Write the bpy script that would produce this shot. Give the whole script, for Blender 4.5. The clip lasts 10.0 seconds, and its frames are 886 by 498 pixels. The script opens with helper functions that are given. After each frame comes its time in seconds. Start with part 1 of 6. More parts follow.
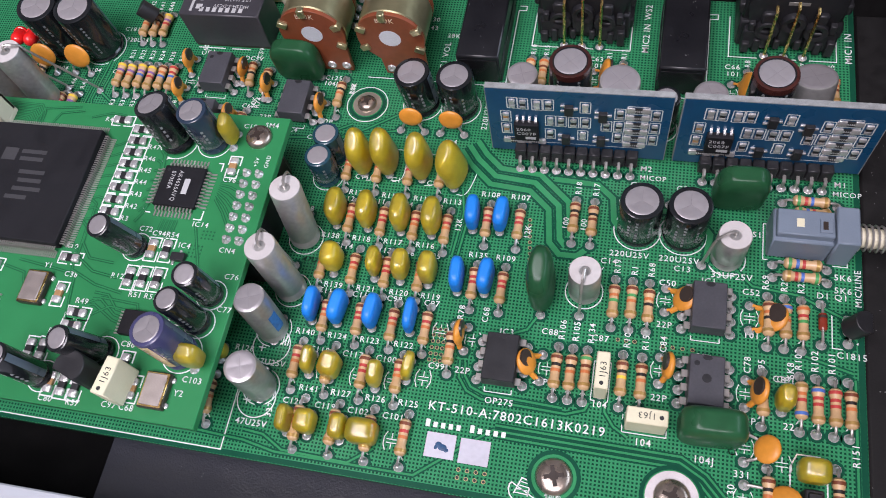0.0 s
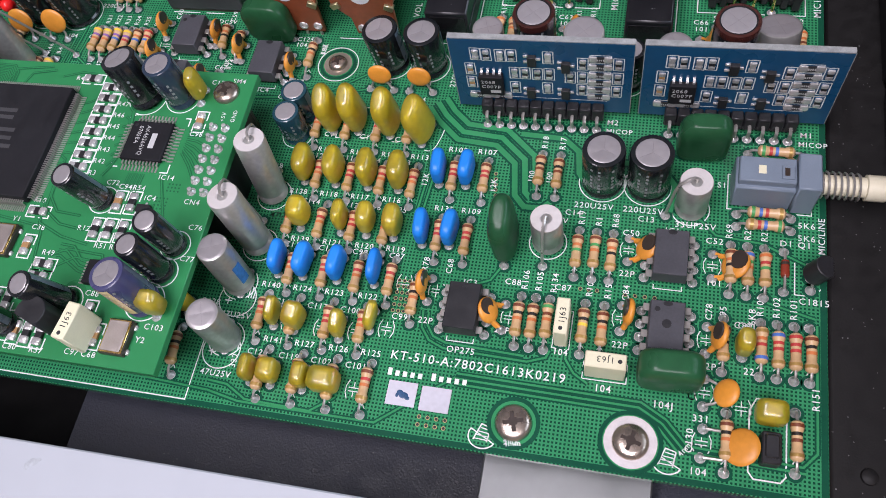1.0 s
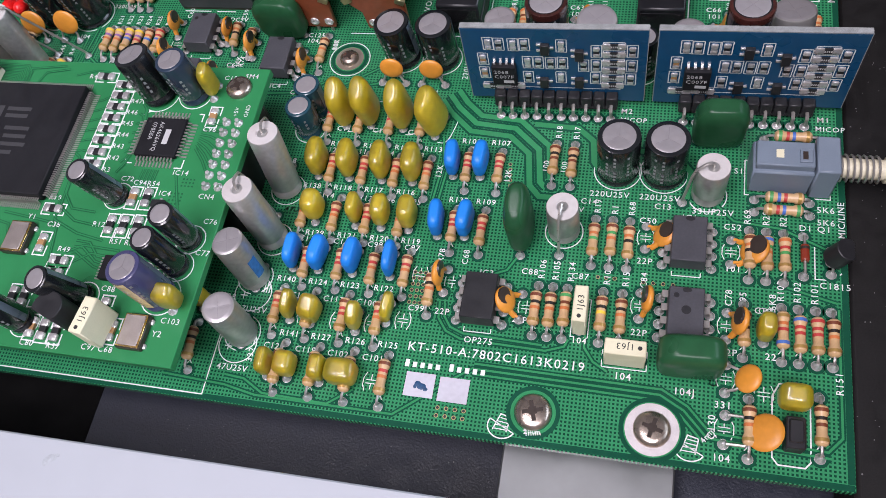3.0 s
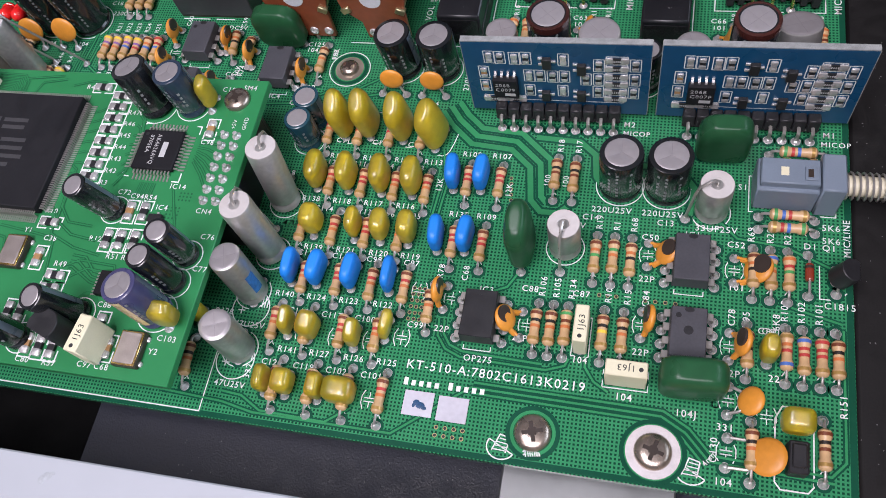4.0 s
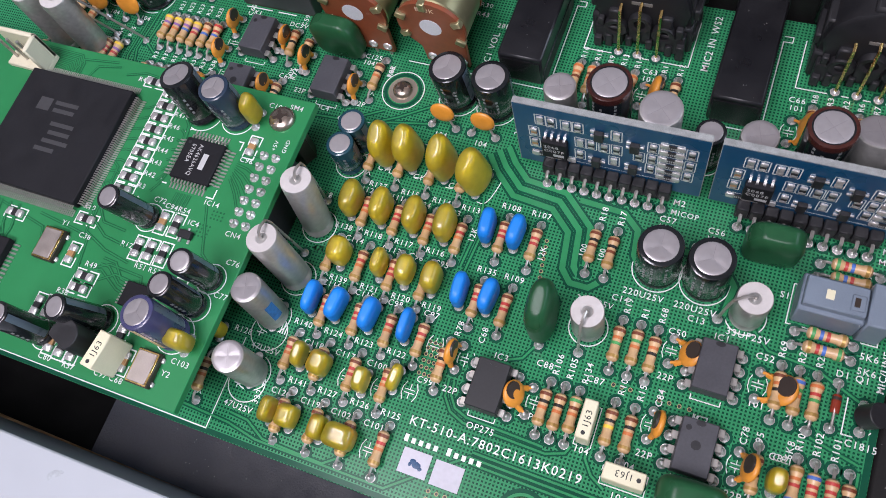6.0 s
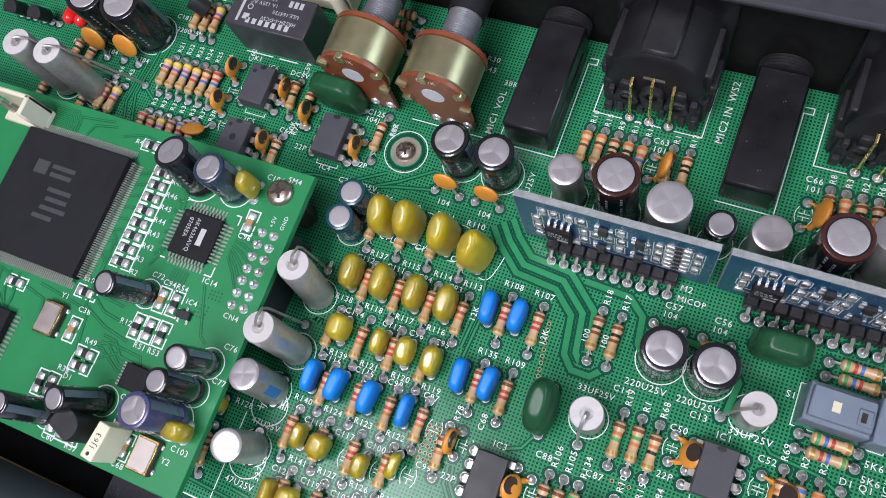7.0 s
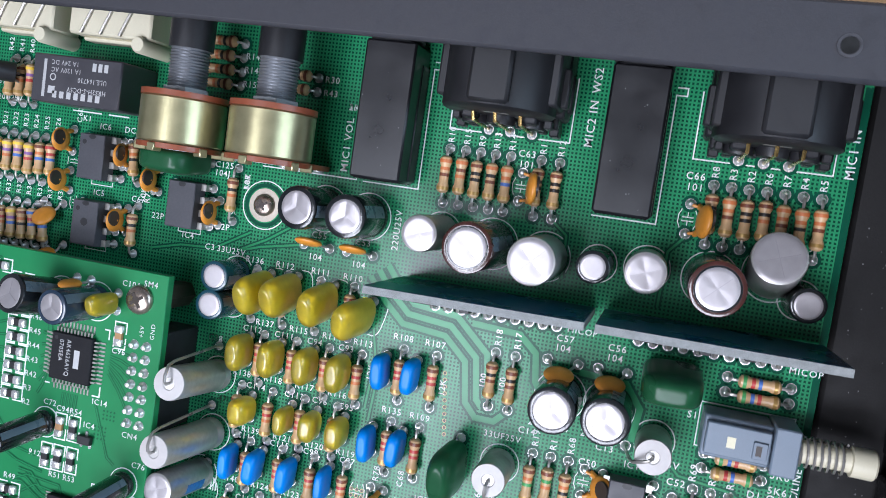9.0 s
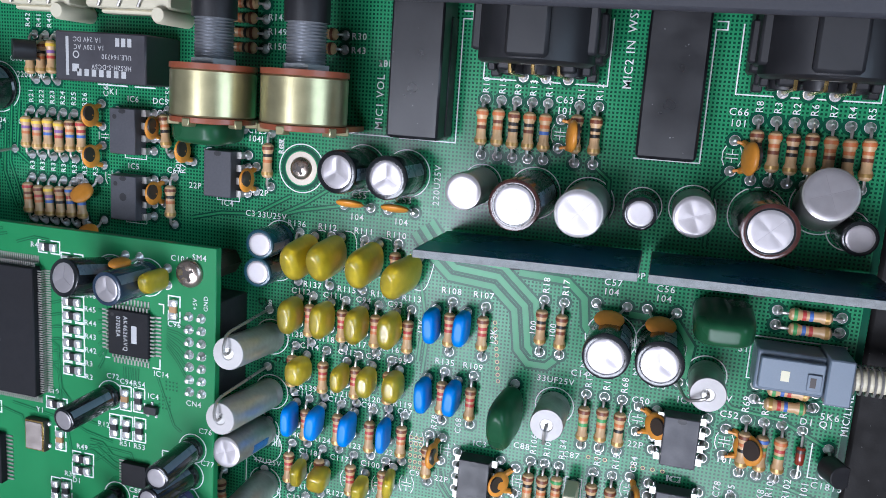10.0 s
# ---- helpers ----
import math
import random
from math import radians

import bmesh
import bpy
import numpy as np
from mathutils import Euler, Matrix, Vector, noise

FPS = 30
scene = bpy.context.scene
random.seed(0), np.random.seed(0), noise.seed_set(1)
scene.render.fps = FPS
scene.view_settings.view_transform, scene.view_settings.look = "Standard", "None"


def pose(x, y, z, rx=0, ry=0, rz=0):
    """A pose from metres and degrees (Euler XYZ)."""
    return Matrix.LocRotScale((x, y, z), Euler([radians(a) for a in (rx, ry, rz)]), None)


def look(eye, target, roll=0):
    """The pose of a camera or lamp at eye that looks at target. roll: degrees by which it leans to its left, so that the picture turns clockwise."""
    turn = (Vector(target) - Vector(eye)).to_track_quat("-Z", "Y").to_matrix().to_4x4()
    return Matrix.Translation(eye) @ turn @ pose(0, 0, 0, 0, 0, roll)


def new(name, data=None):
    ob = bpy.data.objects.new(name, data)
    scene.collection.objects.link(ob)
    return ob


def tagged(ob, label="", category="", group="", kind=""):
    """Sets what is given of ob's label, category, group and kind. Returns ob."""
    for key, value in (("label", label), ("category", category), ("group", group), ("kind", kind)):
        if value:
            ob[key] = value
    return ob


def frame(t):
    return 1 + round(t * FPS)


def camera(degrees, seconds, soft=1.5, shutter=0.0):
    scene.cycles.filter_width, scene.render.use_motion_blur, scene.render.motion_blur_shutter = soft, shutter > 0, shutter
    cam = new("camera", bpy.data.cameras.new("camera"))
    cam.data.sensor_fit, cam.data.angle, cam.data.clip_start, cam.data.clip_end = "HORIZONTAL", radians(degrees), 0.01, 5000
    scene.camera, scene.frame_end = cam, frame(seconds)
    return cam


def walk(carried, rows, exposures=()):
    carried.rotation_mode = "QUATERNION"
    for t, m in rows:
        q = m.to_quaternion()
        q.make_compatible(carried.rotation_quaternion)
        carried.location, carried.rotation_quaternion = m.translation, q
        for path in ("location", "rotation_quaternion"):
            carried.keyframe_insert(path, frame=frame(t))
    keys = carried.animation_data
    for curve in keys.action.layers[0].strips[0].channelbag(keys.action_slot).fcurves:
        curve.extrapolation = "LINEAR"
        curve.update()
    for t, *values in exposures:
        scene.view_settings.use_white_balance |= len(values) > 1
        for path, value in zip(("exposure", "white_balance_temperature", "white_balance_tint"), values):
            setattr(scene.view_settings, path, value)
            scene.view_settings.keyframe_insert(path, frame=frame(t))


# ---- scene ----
cam = camera(58.08, 10.0, soft=0.75, shutter=0.4)
MM = 0.00112  # one unit of all sizes below is 1.12 mm
# seconds, eye and target in tens of units, lean in degrees
PATH = [
    (0, (0.603, -6.556, 13.202), (0.196, -5.738, 11.423), -17.6),
    (0.5, (1.156, -6.802, 12.975), (0.731, -5.984, 11.2), -18.5),
    (1, (1.508, -7.235, 12.695), (1.074, -6.414, 10.924), -19.0),
    (1.5, (1.712, -7.444, 12.699), (1.269, -6.609, 10.937), -19.2),
    (2, (1.571, -7.536, 12.504), (1.121, -6.701, 10.743), -19.8),
    (3.5, (1.393, -7.403, 12.528), (0.934, -6.569, 10.769), -20.8),
    (4, (1.402, -7.062, 12.542), (0.937, -6.244, 10.777), -21.2),
    (4.5, (1.421, -6.579, 12.627), (0.941, -5.782, 10.857), -21.6),
    (5, (1.31, -5.903, 12.611), (0.799, -5.151, 10.83), -22.4),
    (6.5, (1.598, -3.541, 13.558), (1.01, -3.035, 11.714), -29.7),
    (7, (1.076, -2.043, 13.724), (0.494, -1.629, 11.855), -35.1),
    (7.5, (1.271, -0.869, 13.493), (0.706, -0.608, 11.593), -47.6),
    (8, (1.794, 0.685, 13.207), (1.252, 0.796, 11.285), -63.8),
    (8.5, (2.188, 2.311, 12.959), (1.669, 2.295, 11.027), -80.3),
    (9, (2.15, 3.392, 12.905), (1.642, 3.238, 10.976), -98.0),
    (9.5, (1.732, 3.594, 12.809), (1.223, 3.302, 10.897), -113.0),
    (10, (1.575, 4.031, 13.012), (1.066, 3.657, 11.114), -120.9),
]
walk(cam, [(t, look(Vector(eye) * 10 * MM, Vector(target) * 10 * MM, roll)) for t, eye, target, roll in PATH],
     [(0.0, -0.06, 6600, 14), (5.0, -0.08, 6600, 14), (7.0, -0.06, 6350, 8), (8.5, 0.02, 6000, 4), (10.0, -0.09, 5850, 4)])

# ---- light: a plain closed room with one ceiling lamp ----
world = bpy.data.worlds.new("world")
scene.world = world
world.use_nodes = True
world.node_tree.nodes["Background"].inputs[0].default_value = (0.8, 0.9, 1.0, 1)
world.node_tree.nodes["Background"].inputs[1].default_value = 0.3
scene.view_settings.exposure = 0.0


def lamp(name, x, y, z, aim, sx, sy, watts, colour):
    data = bpy.data.lights.new(name, "AREA")
    data.shape, data.size, data.size_y, data.energy, data.color = "RECTANGLE", sx, sy, watts, colour
    ob = new(name, data)
    ob.matrix_world = look((x, y, z), aim)
    return tagged(ob, "white ceiling lamp above the workbench", "lamp", kind="structure")


lamp("ceiling_lamp", -0.36, -0.25, 1.38, (0, 0, 0), 0.42, 0.3, 9.5, (1.0, 0.955, 1.06))
lamp("ceiling_lamp", -0.05, -0.72, 1.32, (0, 0, 0), 1.0, 0.4, 23.0, (1.0, 0.955, 1.06))
tagged(lamp("window_light", 1.42, 0.25, 0.75, (0, 0, 0), 1.3, 1.0, 21, (0.68, 0.82, 1.0)), "daylight from a window in the room wall", "window")

# ---- materials ----
MATS = {}


def shade(name, colour, rough=0.5, metal=0.0, var=0.12, grain=900.0, bump=0.0, coat=0.0, alpha=1.0, trans=0.0, sub=0.0, spec=0.5):
    """A surface with fine and coarse variation in tone, and fine relief."""
    if name in MATS:
        return MATS[name]
    m = bpy.data.materials.new(name)
    m.use_nodes = True
    nt = m.node_tree
    b = nt.nodes["Principled BSDF"]
    b.inputs["Roughness"].default_value = rough
    b.inputs["Metallic"].default_value = metal
    b.inputs["Coat Weight"].default_value = coat
    b.inputs["Coat Roughness"].default_value = 0.12
    b.inputs["Transmission Weight"].default_value = trans
    b.inputs["Specular IOR Level"].default_value = spec
    if sub:
        b.inputs["Subsurface Weight"].default_value = sub
        b.inputs["Subsurface Radius"].default_value = (1, 0.8, 0.3)
        b.inputs["Subsurface Scale"].default_value = 0.0012
    co = nt.nodes.new("ShaderNodeTexCoord")
    info = nt.nodes.new("ShaderNodeObjectInfo")
    fine, coarse = nt.nodes.new("ShaderNodeTexNoise"), nt.nodes.new("ShaderNodeTexNoise")
    fine.inputs["Scale"].default_value, fine.inputs["Detail"].default_value = grain * 4, 4
    coarse.inputs["Scale"].default_value, coarse.inputs["Detail"].default_value = grain * 0.5, 3
    mixv = nt.nodes.new("ShaderNodeMath")
    mixv.operation = "ADD"
    nt.links.new(co.outputs["Object"], fine.inputs["Vector"])
    nt.links.new(co.outputs["Object"], coarse.inputs["Vector"])
    nt.links.new(fine.outputs["Fac"], mixv.inputs[0])
    nt.links.new(coarse.outputs["Fac"], mixv.inputs[1])
    add = nt.nodes.new("ShaderNodeMath")
    add.operation = "MULTIPLY_ADD"
    nt.links.new(info.outputs["Random"], add.inputs[0])
    add.inputs[1].default_value = 0.5
    nt.links.new(mixv.outputs[0], add.inputs[2])
    rng = nt.nodes.new("ShaderNodeMapRange")
    rng.inputs["From Min"].default_value, rng.inputs["From Max"].default_value = 0.75, 1.75
    rng.inputs["To Min"].default_value, rng.inputs["To Max"].default_value = 1 - var, 1 + var
    nt.links.new(add.outputs[0], rng.inputs["Value"])
    mul = nt.nodes.new("ShaderNodeVectorMath")
    mul.operation = "SCALE"
    mul.inputs[0].default_value = colour
    nt.links.new(rng.outputs[0], mul.inputs["Scale"])
    nt.links.new(mul.outputs[0], b.inputs["Base Color"])
    rr = nt.nodes.new("ShaderNodeMapRange")
    rr.inputs["From Min"].default_value, rr.inputs["From Max"].default_value = 0.3, 0.7
    rr.inputs["To Min"].default_value, rr.inputs["To Max"].default_value = max(0.02, rough * 0.8), min(1, rough * 1.2)
    nt.links.new(coarse.outputs["Fac"], rr.inputs["Value"])
    nt.links.new(rr.outputs[0], b.inputs["Roughness"])
    if bump:
        bp = nt.nodes.new("ShaderNodeBump")
        bp.inputs["Strength"].default_value = 0.5
        bp.inputs["Distance"].default_value = bump * MM
        nt.links.new(fine.outputs["Fac"], bp.inputs["Height"])
        nt.links.new(bp.outputs[0], b.inputs["Normal"])
    MATS[name] = m
    return m


def hatch_material(name, mask, gap, pitch, hole):
    """Solder mask over a hatched copper plane: small square holes in a grid."""
    m = shade(name, mask, 0.22, var=0.12, grain=120, bump=0.012, spec=0.22)
    nt = m.node_tree
    b = nt.nodes["Principled BSDF"]
    co = nt.nodes.new("ShaderNodeTexCoord")
    sep = nt.nodes.new("ShaderNodeSeparateXYZ")
    nt.links.new(co.outputs["Object"], sep.inputs[0])
    sides = []
    for axis in ("X", "Y"):
        mod = nt.nodes.new("ShaderNodeMath")
        mod.operation = "PINGPONG"
        mod.inputs[1].default_value = pitch * MM / 2
        nt.links.new(sep.outputs[axis], mod.inputs[0])
        less = nt.nodes.new("ShaderNodeMath")
        less.operation = "LESS_THAN"
        less.inputs[1].default_value = hole * MM / 2
        nt.links.new(mod.outputs[0], less.inputs[0])
        sides.append(less)
    both = nt.nodes.new("ShaderNodeMath")
    both.operation = "MULTIPLY"
    nt.links.new(sides[0].outputs[0], both.inputs[0])
    nt.links.new(sides[1].outputs[0], both.inputs[1])
    mix = nt.nodes.new("ShaderNodeMix")
    mix.data_type = "RGBA"
    old = b.inputs["Base Color"].links[0].from_socket
    nt.links.new(both.outputs[0], mix.inputs[0])
    nt.links.new(old, mix.inputs[6])
    mix.inputs[7].default_value = (*gap, 1)
    nt.links.new(mix.outputs[2], b.inputs["Base Color"])
    return m


MASK = hatch_material("green_mask_hatched", (0.030, 0.215, 0.092), (0.004, 0.048, 0.026), 0.64, 0.34)
MOAT = shade("green_mask_bare", (0.007, 0.066, 0.036), 0.22, var=0.12, grain=150, spec=0.16)
TRACK = shade("green_mask_copper", (0.030, 0.225, 0.088), 0.22, var=0.10, grain=150, spec=0.22)
MASK2 = shade("green_mask_bright", (0.022, 0.190, 0.066), 0.32, var=0.08, grain=60, coat=0.05, spec=0.3)
TRACK2 = shade("green_mask_bright_dark", (0.010, 0.100, 0.040), 0.32, var=0.1, grain=60, coat=0.05, spec=0.3)
BLUE_MASK = shade("blue_mask", (0.006, 0.055, 0.125), 0.30, var=0.15, grain=150, coat=0.1, spec=0.35)
BLUE_EDGE = shade("blue_board_edge", (0.27, 0.28, 0.275), 0.75, var=0.4, grain=1600, bump=0.05)
SILK = shade("white_silkscreen", (0.64, 0.67, 0.65), 0.6, var=0.14, grain=900)
SOLDER = shade("solder", (0.64, 0.63, 0.62), 0.25, 0.6, var=0.3, grain=900, bump=0.12)
TIN = shade("tinned_wire", (0.44, 0.42, 0.39), 0.32, 0.7, var=0.15, grain=900)
BLACK = shade("black_moulding", (0.016, 0.016, 0.018), 0.45, var=0.25, grain=500, bump=0.02, spec=0.4)
CHIPGREY = shade("grey_epoxy", (0.052, 0.052, 0.060), 0.5, var=0.18, grain=500, bump=0.02, spec=0.4)
EPOXY = shade("grey_black_epoxy", (0.010, 0.010, 0.012), 0.6, var=0.25, grain=500, bump=0.02, spec=0.2)
DARK = shade("black_powder_coat", (0.011, 0.0105, 0.0105), 0.6, var=0.3, grain=700, bump=0.05, spec=0.2)
PAN = shade("orange_peel_coat", (0.013, 0.0155, 0.025), 0.45, var=0.25, grain=620, bump=0.16, spec=0.4)
RIM = shade("slate_powder_coat", (0.026, 0.0255, 0.031), 0.62, var=0.2, grain=900, bump=0.03)
PLASTIC = shade("black_socket_plastic", (0.013, 0.013, 0.015), 0.5, var=0.2, grain=400, bump=0.02)
BAYSHADE = shade("bay_shade_black", (0.003, 0.003, 0.003), 0.9, var=0.3, grain=300, spec=0.1)
STEEL = shade("zinc_steel", (0.27, 0.28, 0.28), 0.4, 0.8, var=0.05, grain=150)
WHITE = shade("white_sheet", (0.375, 0.395, 0.425), 0.55, var=0.04, grain=30)
PAINT = shade("room_paint", (0.44, 0.45, 0.47), 0.9, var=0.03, grain=4)
WOOD = shade("wood_desk", (0.42, 0.24, 0.11), 0.5, var=0.15, grain=25)

# ---- mesh helpers (all in units of MM) ----


def finish(name, bm, material, smooth=True):
    me = bpy.data.meshes.new(name)
    bm.to_mesh(me)
    bm.free()
    me.transform(Matrix.Scale(MM, 4))
    for mat in material if isinstance(material, (list, tuple)) else (material,):
        me.materials.append(mat)
    if smooth:
        for p in me.polygons:
            p.use_smooth = True
        me.set_sharp_from_angle(angle=radians(38))
    return me


def part(name, bm, material, parent=None, label="", at=None, smooth=True):
    """One mesh object, under a thing or a part; bm may be a finished mesh that is shared."""
    me = bm if isinstance(bm, bpy.types.Mesh) else finish(name, bm, material, smooth)
    ob = new(name, me)
    if parent:
        ob.parent = parent
    if at is not None:
        ob.matrix_basis = at
    if label:
        ob["label"] = label
    return ob


def at(x, y, z=0.0, rx=0, ry=0, rz=0):
    return pose(x * MM, y * MM, z * MM, rx, ry, rz)


def thing(name, m, label, category, group="", kind=""):
    ob = new(name)
    ob.empty_display_size = 0.002
    ob.matrix_basis = m
    return tagged(ob, label, category, group, kind)


def box(x0, y0, z0, x1, y1, z1, bevel=0.0, segments=1):
    bm = bmesh.new()
    bmesh.ops.create_cube(bm, size=1, matrix=Matrix.Translation(((x0 + x1) / 2, (y0 + y1) / 2, (z0 + z1) / 2)) @ Matrix.Diagonal((x1 - x0, y1 - y0, z1 - z0, 1)))
    if bevel:
        bmesh.ops.bevel(bm, geom=bm.edges[:], offset=bevel, segments=segments, affect="EDGES", profile=0.5)
    return bm


def merge(*bms):
    out = bms[0]
    for b in bms[1:]:
        me = bpy.data.meshes.new("tmp")
        b.to_mesh(me)
        b.free()
        out.from_mesh(me)
        bpy.data.meshes.remove(me)
    return out


def moved(bm, m):
    """m in units."""
    bm.transform(m)
    return bm


def mpose(x, y, z, rx=0, ry=0, rz=0):
    return pose(x, y, z, rx, ry, rz)


def turned(profile, n=20, caps=True):
    """A body turned round z from (radius, height) pairs, bottom first."""
    bm = bmesh.new()
    rings = []
    for r, z in profile:
        if r < 1e-6:
            rings.append([bm.verts.new((0, 0, z))])
        else:
            rings.append([bm.verts.new((r * math.cos(2 * math.pi * k / n), r * math.sin(2 * math.pi * k / n), z)) for k in range(n)])
    for a, b in zip(rings, rings[1:]):
        for k in range(n):
            j = (k + 1) % n
            if len(a) == 1 and len(b) == 1:
                continue
            if len(a) == 1:
                bm.faces.new((a[0], b[j], b[k]))
            elif len(b) == 1:
                bm.faces.new((a[k], a[j], b[0]))
            else:
                bm.faces.new((a[k], a[j], b[j], b[k]))
    if caps and len(rings[0]) > 1:
        bm.faces.new(rings[0][::-1])
    if caps and len(rings[-1]) > 1:
        bm.faces.new(rings[-1])
    return bm


def tube(points, r, n=7):
    """A wire of radius r through the points."""
    bm = bmesh.new()
    pts = [Vector(p) for p in points]
    rings = []
    side = None
    for i, p in enumerate(pts):
        d = (pts[min(i + 1, len(pts) - 1)] - pts[max(i - 1, 0)]).normalized()
        if side is None:
            side = d.orthogonal().normalized()
        side = (side - d * side.dot(d)).normalized()
        up = d.cross(side)
        rings.append([bm.verts.new(p + r * (side * math.cos(2 * math.pi * k / n) + up * math.sin(2 * math.pi * k / n))) for k in range(n)])
    for a, b in zip(rings, rings[1:]):
        for k in range(n):
            bm.faces.new((a[k], a[(k + 1) % n], b[(k + 1) % n], b[k]))
    bm.faces.new(rings[0][::-1])
    bm.faces.new(rings[-1])
    return bm


def blob(sx, sy, sz, square=2.6, n=18, m=10, drop=0.0):
    """A dipped body: a super-ellipsoid of half sizes sx, sy, sz."""
    bm = bmesh.new()
    e = 2.0 / square
    f = lambda c: math.copysign(abs(c) ** e, c)
    rings = []
    for i in range(m + 1):
        v = -math.pi / 2 + math.pi * i / m
        cz, sz_ = f(math.cos(v)), f(math.sin(v))
        if i in (0, m):
            rings.append([bm.verts.new((0, 0, sz * sz_))])
        else:
            rings.append([bm.verts.new((sx * cz * f(math.cos(2 * math.pi * k / n)), sy * cz * f(math.sin(2 * math.pi * k / n)) , sz * sz_)) for k in range(n)])
    for a, b in zip(rings, rings[1:]):
        for k in range(n):
            j = (k + 1) % n
            if len(a) == 1:
                bm.faces.new((a[0], b[j], b[k]))
            elif len(b) == 1:
                bm.faces.new((a[k], a[j], b[0]))
            else:
                bm.faces.new((a[k], a[j], b[j], b[k]))
    return bm


def dipped(sx, sy, h, plan=2.5, foot=0.78):
    """A dipped body on a rounded oval plan: full sides, rounded over the top."""
    bm = bmesh.new()
    e, n, rings = 2.0 / plan, 30, []
    f = lambda c: math.copysign(abs(c) ** e, c)
    for k, z in [(foot * 0.6, 0.0), (foot, 0.02), (0.9, 0.06), (0.97, 0.12), (1.0, 0.2), (1.0, 0.45)] + [(0.42 + 0.58 * math.cos(radians(q)), 0.66 + 0.34 * math.sin(radians(q))) for q in range(0, 91, 10)] + [(0.22, 1.0)]:
        rings.append([bm.verts.new((sx * k * f(math.cos(2 * math.pi * i / n)), sy * k * f(math.sin(2 * math.pi * i / n)), h * z)) for i in range(n)])
    for a, b in zip(rings, rings[1:]):
        for i in range(n):
            bm.faces.new((a[i], a[(i + 1) % n], b[(i + 1) % n], b[i]))
    bm.faces.new(rings[0][::-1])
    bm.faces.new(rings[-1])
    return bm


def strip(points, width, z, thick=0.02):
    """A flat run of even width through points in the plane, mitred at the bends."""
    bm = bmesh.new()
    pts = [Vector((p[0], p[1])) for p in points]
    rows = []
    for i, p in enumerate(pts):
        a = (p - pts[i - 1]).normalized() if i else (pts[1] - p).normalized()
        b = (pts[i + 1] - p).normalized() if i < len(pts) - 1 else a
        d = (a + b).normalized()
        nrm = Vector((-d.y, d.x)) * (width / 2) / max(0.4, d.dot(a))
        rows.append((bm.verts.new((p.x + nrm.x, p.y + nrm.y, z)), bm.verts.new((p.x - nrm.x, p.y - nrm.y, z))))
    for (a, b), (c, d) in zip(rows, rows[1:]):
        bm.faces.new((a, b, d, c))
    for f in bm.faces:
        if f.normal.z < 0:
            f.normal_flip()
    bmesh.ops.recalc_face_normals(bm, faces=bm.faces)
    bm.normal_update()
    if bm.faces and bm.faces[0].normal.z < 0:
        bmesh.ops.reverse_faces(bm, faces=bm.faces)
    return bm


def slab(outline, z0, z1, bevel=0.0):
    """An upright prism over an outline."""
    bm = bmesh.new()
    f = bm.faces.new([bm.verts.new((x, y, z0)) for x, y in outline])
    g = bmesh.ops.extrude_face_region(bm, geom=[f])
    bmesh.ops.translate(bm, verts=[v for v in g["geom"] if isinstance(v, bmesh.types.BMVert)], vec=(0, 0, z1 - z0))
    bmesh.ops.recalc_face_normals(bm, faces=bm.faces)
    if bevel:
        bmesh.ops.bevel(bm, geom=bm.edges[:], offset=bevel, segments=1, affect="EDGES")
    return bm


def disc(r, z0, z1, n=24, inner=0.0):
    if not inner:
        return turned([(r, z0), (r, z1)], n)
    return turned([(inner, z0), (r, z0), (r, z1), (inner, z1), (inner, z0)], n, caps=False)


TEXTS = {}


def lettering(text, size, rise=0.02):
    """A mesh of raised writing, from its lower left corner."""
    key = (text, size)
    if key not in TEXTS:
        cu = bpy.data.curves.new("writing", "FONT")
        cu.body, cu.size, cu.resolution_u = text, size * 1.26, 2
        cu.extrude, cu.space_character, cu.offset = rise / 2, 1.14, 0.004 * size
        ob = bpy.data.objects.new("writing", cu)
        me = bpy.data.meshes.new_from_object(ob)
        bpy.data.objects.remove(ob)
        me.transform(Matrix.Scale(MM, 4))
        TEXTS[key] = me
    return TEXTS[key]


def write(parent, text, x, y, z=0.0, size=1.3, rz=0, material=None, m=None, wide=1.0):
    me = lettering(text, size).copy()
    me.materials.clear()
    me.materials.append(material or SILK)
    ob = part("marking", me, None, parent)
    ob.matrix_basis = (m if m is not None else at(x, y, z + 0.09, 0, 0, rz)) @ Matrix.Diagonal((wide, 1, 1, 1))
    return ob


# ---- the room and the desk ----
tagged(part("floor", box(-1500, -1500, -830, 1500, 1500, -790), WOOD), "plain floor of the room", "floor", kind="structure")
tagged(part("ceiling", box(-1500, -1500, 1600, 1500, 1500, 1640), PAINT), "plain white ceiling", "ceiling", kind="structure")
for side, b in (("south", (-1500, -1540, -790, 1500, -1500, 1600)), ("north", (-1500, 1500, -790, 1500, 1540, 1600)), ("west", (-1540, -1500, -790, -1500, 1500, 1600)), ("east", (1500, -1500, -790, 1540, 1500, 1600))):
    tagged(part("wall_" + side, box(*b), PAINT), "plain painted room wall", "wall", kind="structure")
desk = thing("desk", at(0, 0, -18), "wooden desk under the opened case", "desk")
part("desktop", box(-600, -400, -30, 600, 400, 0, 2), WOOD, desk)
for sx in (-1, 1):
    for sy in (-1, 1):
        part("leg", box(sx * 560 - 25, sy * 360 - 25, -772, sx * 560 + 25, sy * 360 + 25, -30, 2), WOOD, desk)

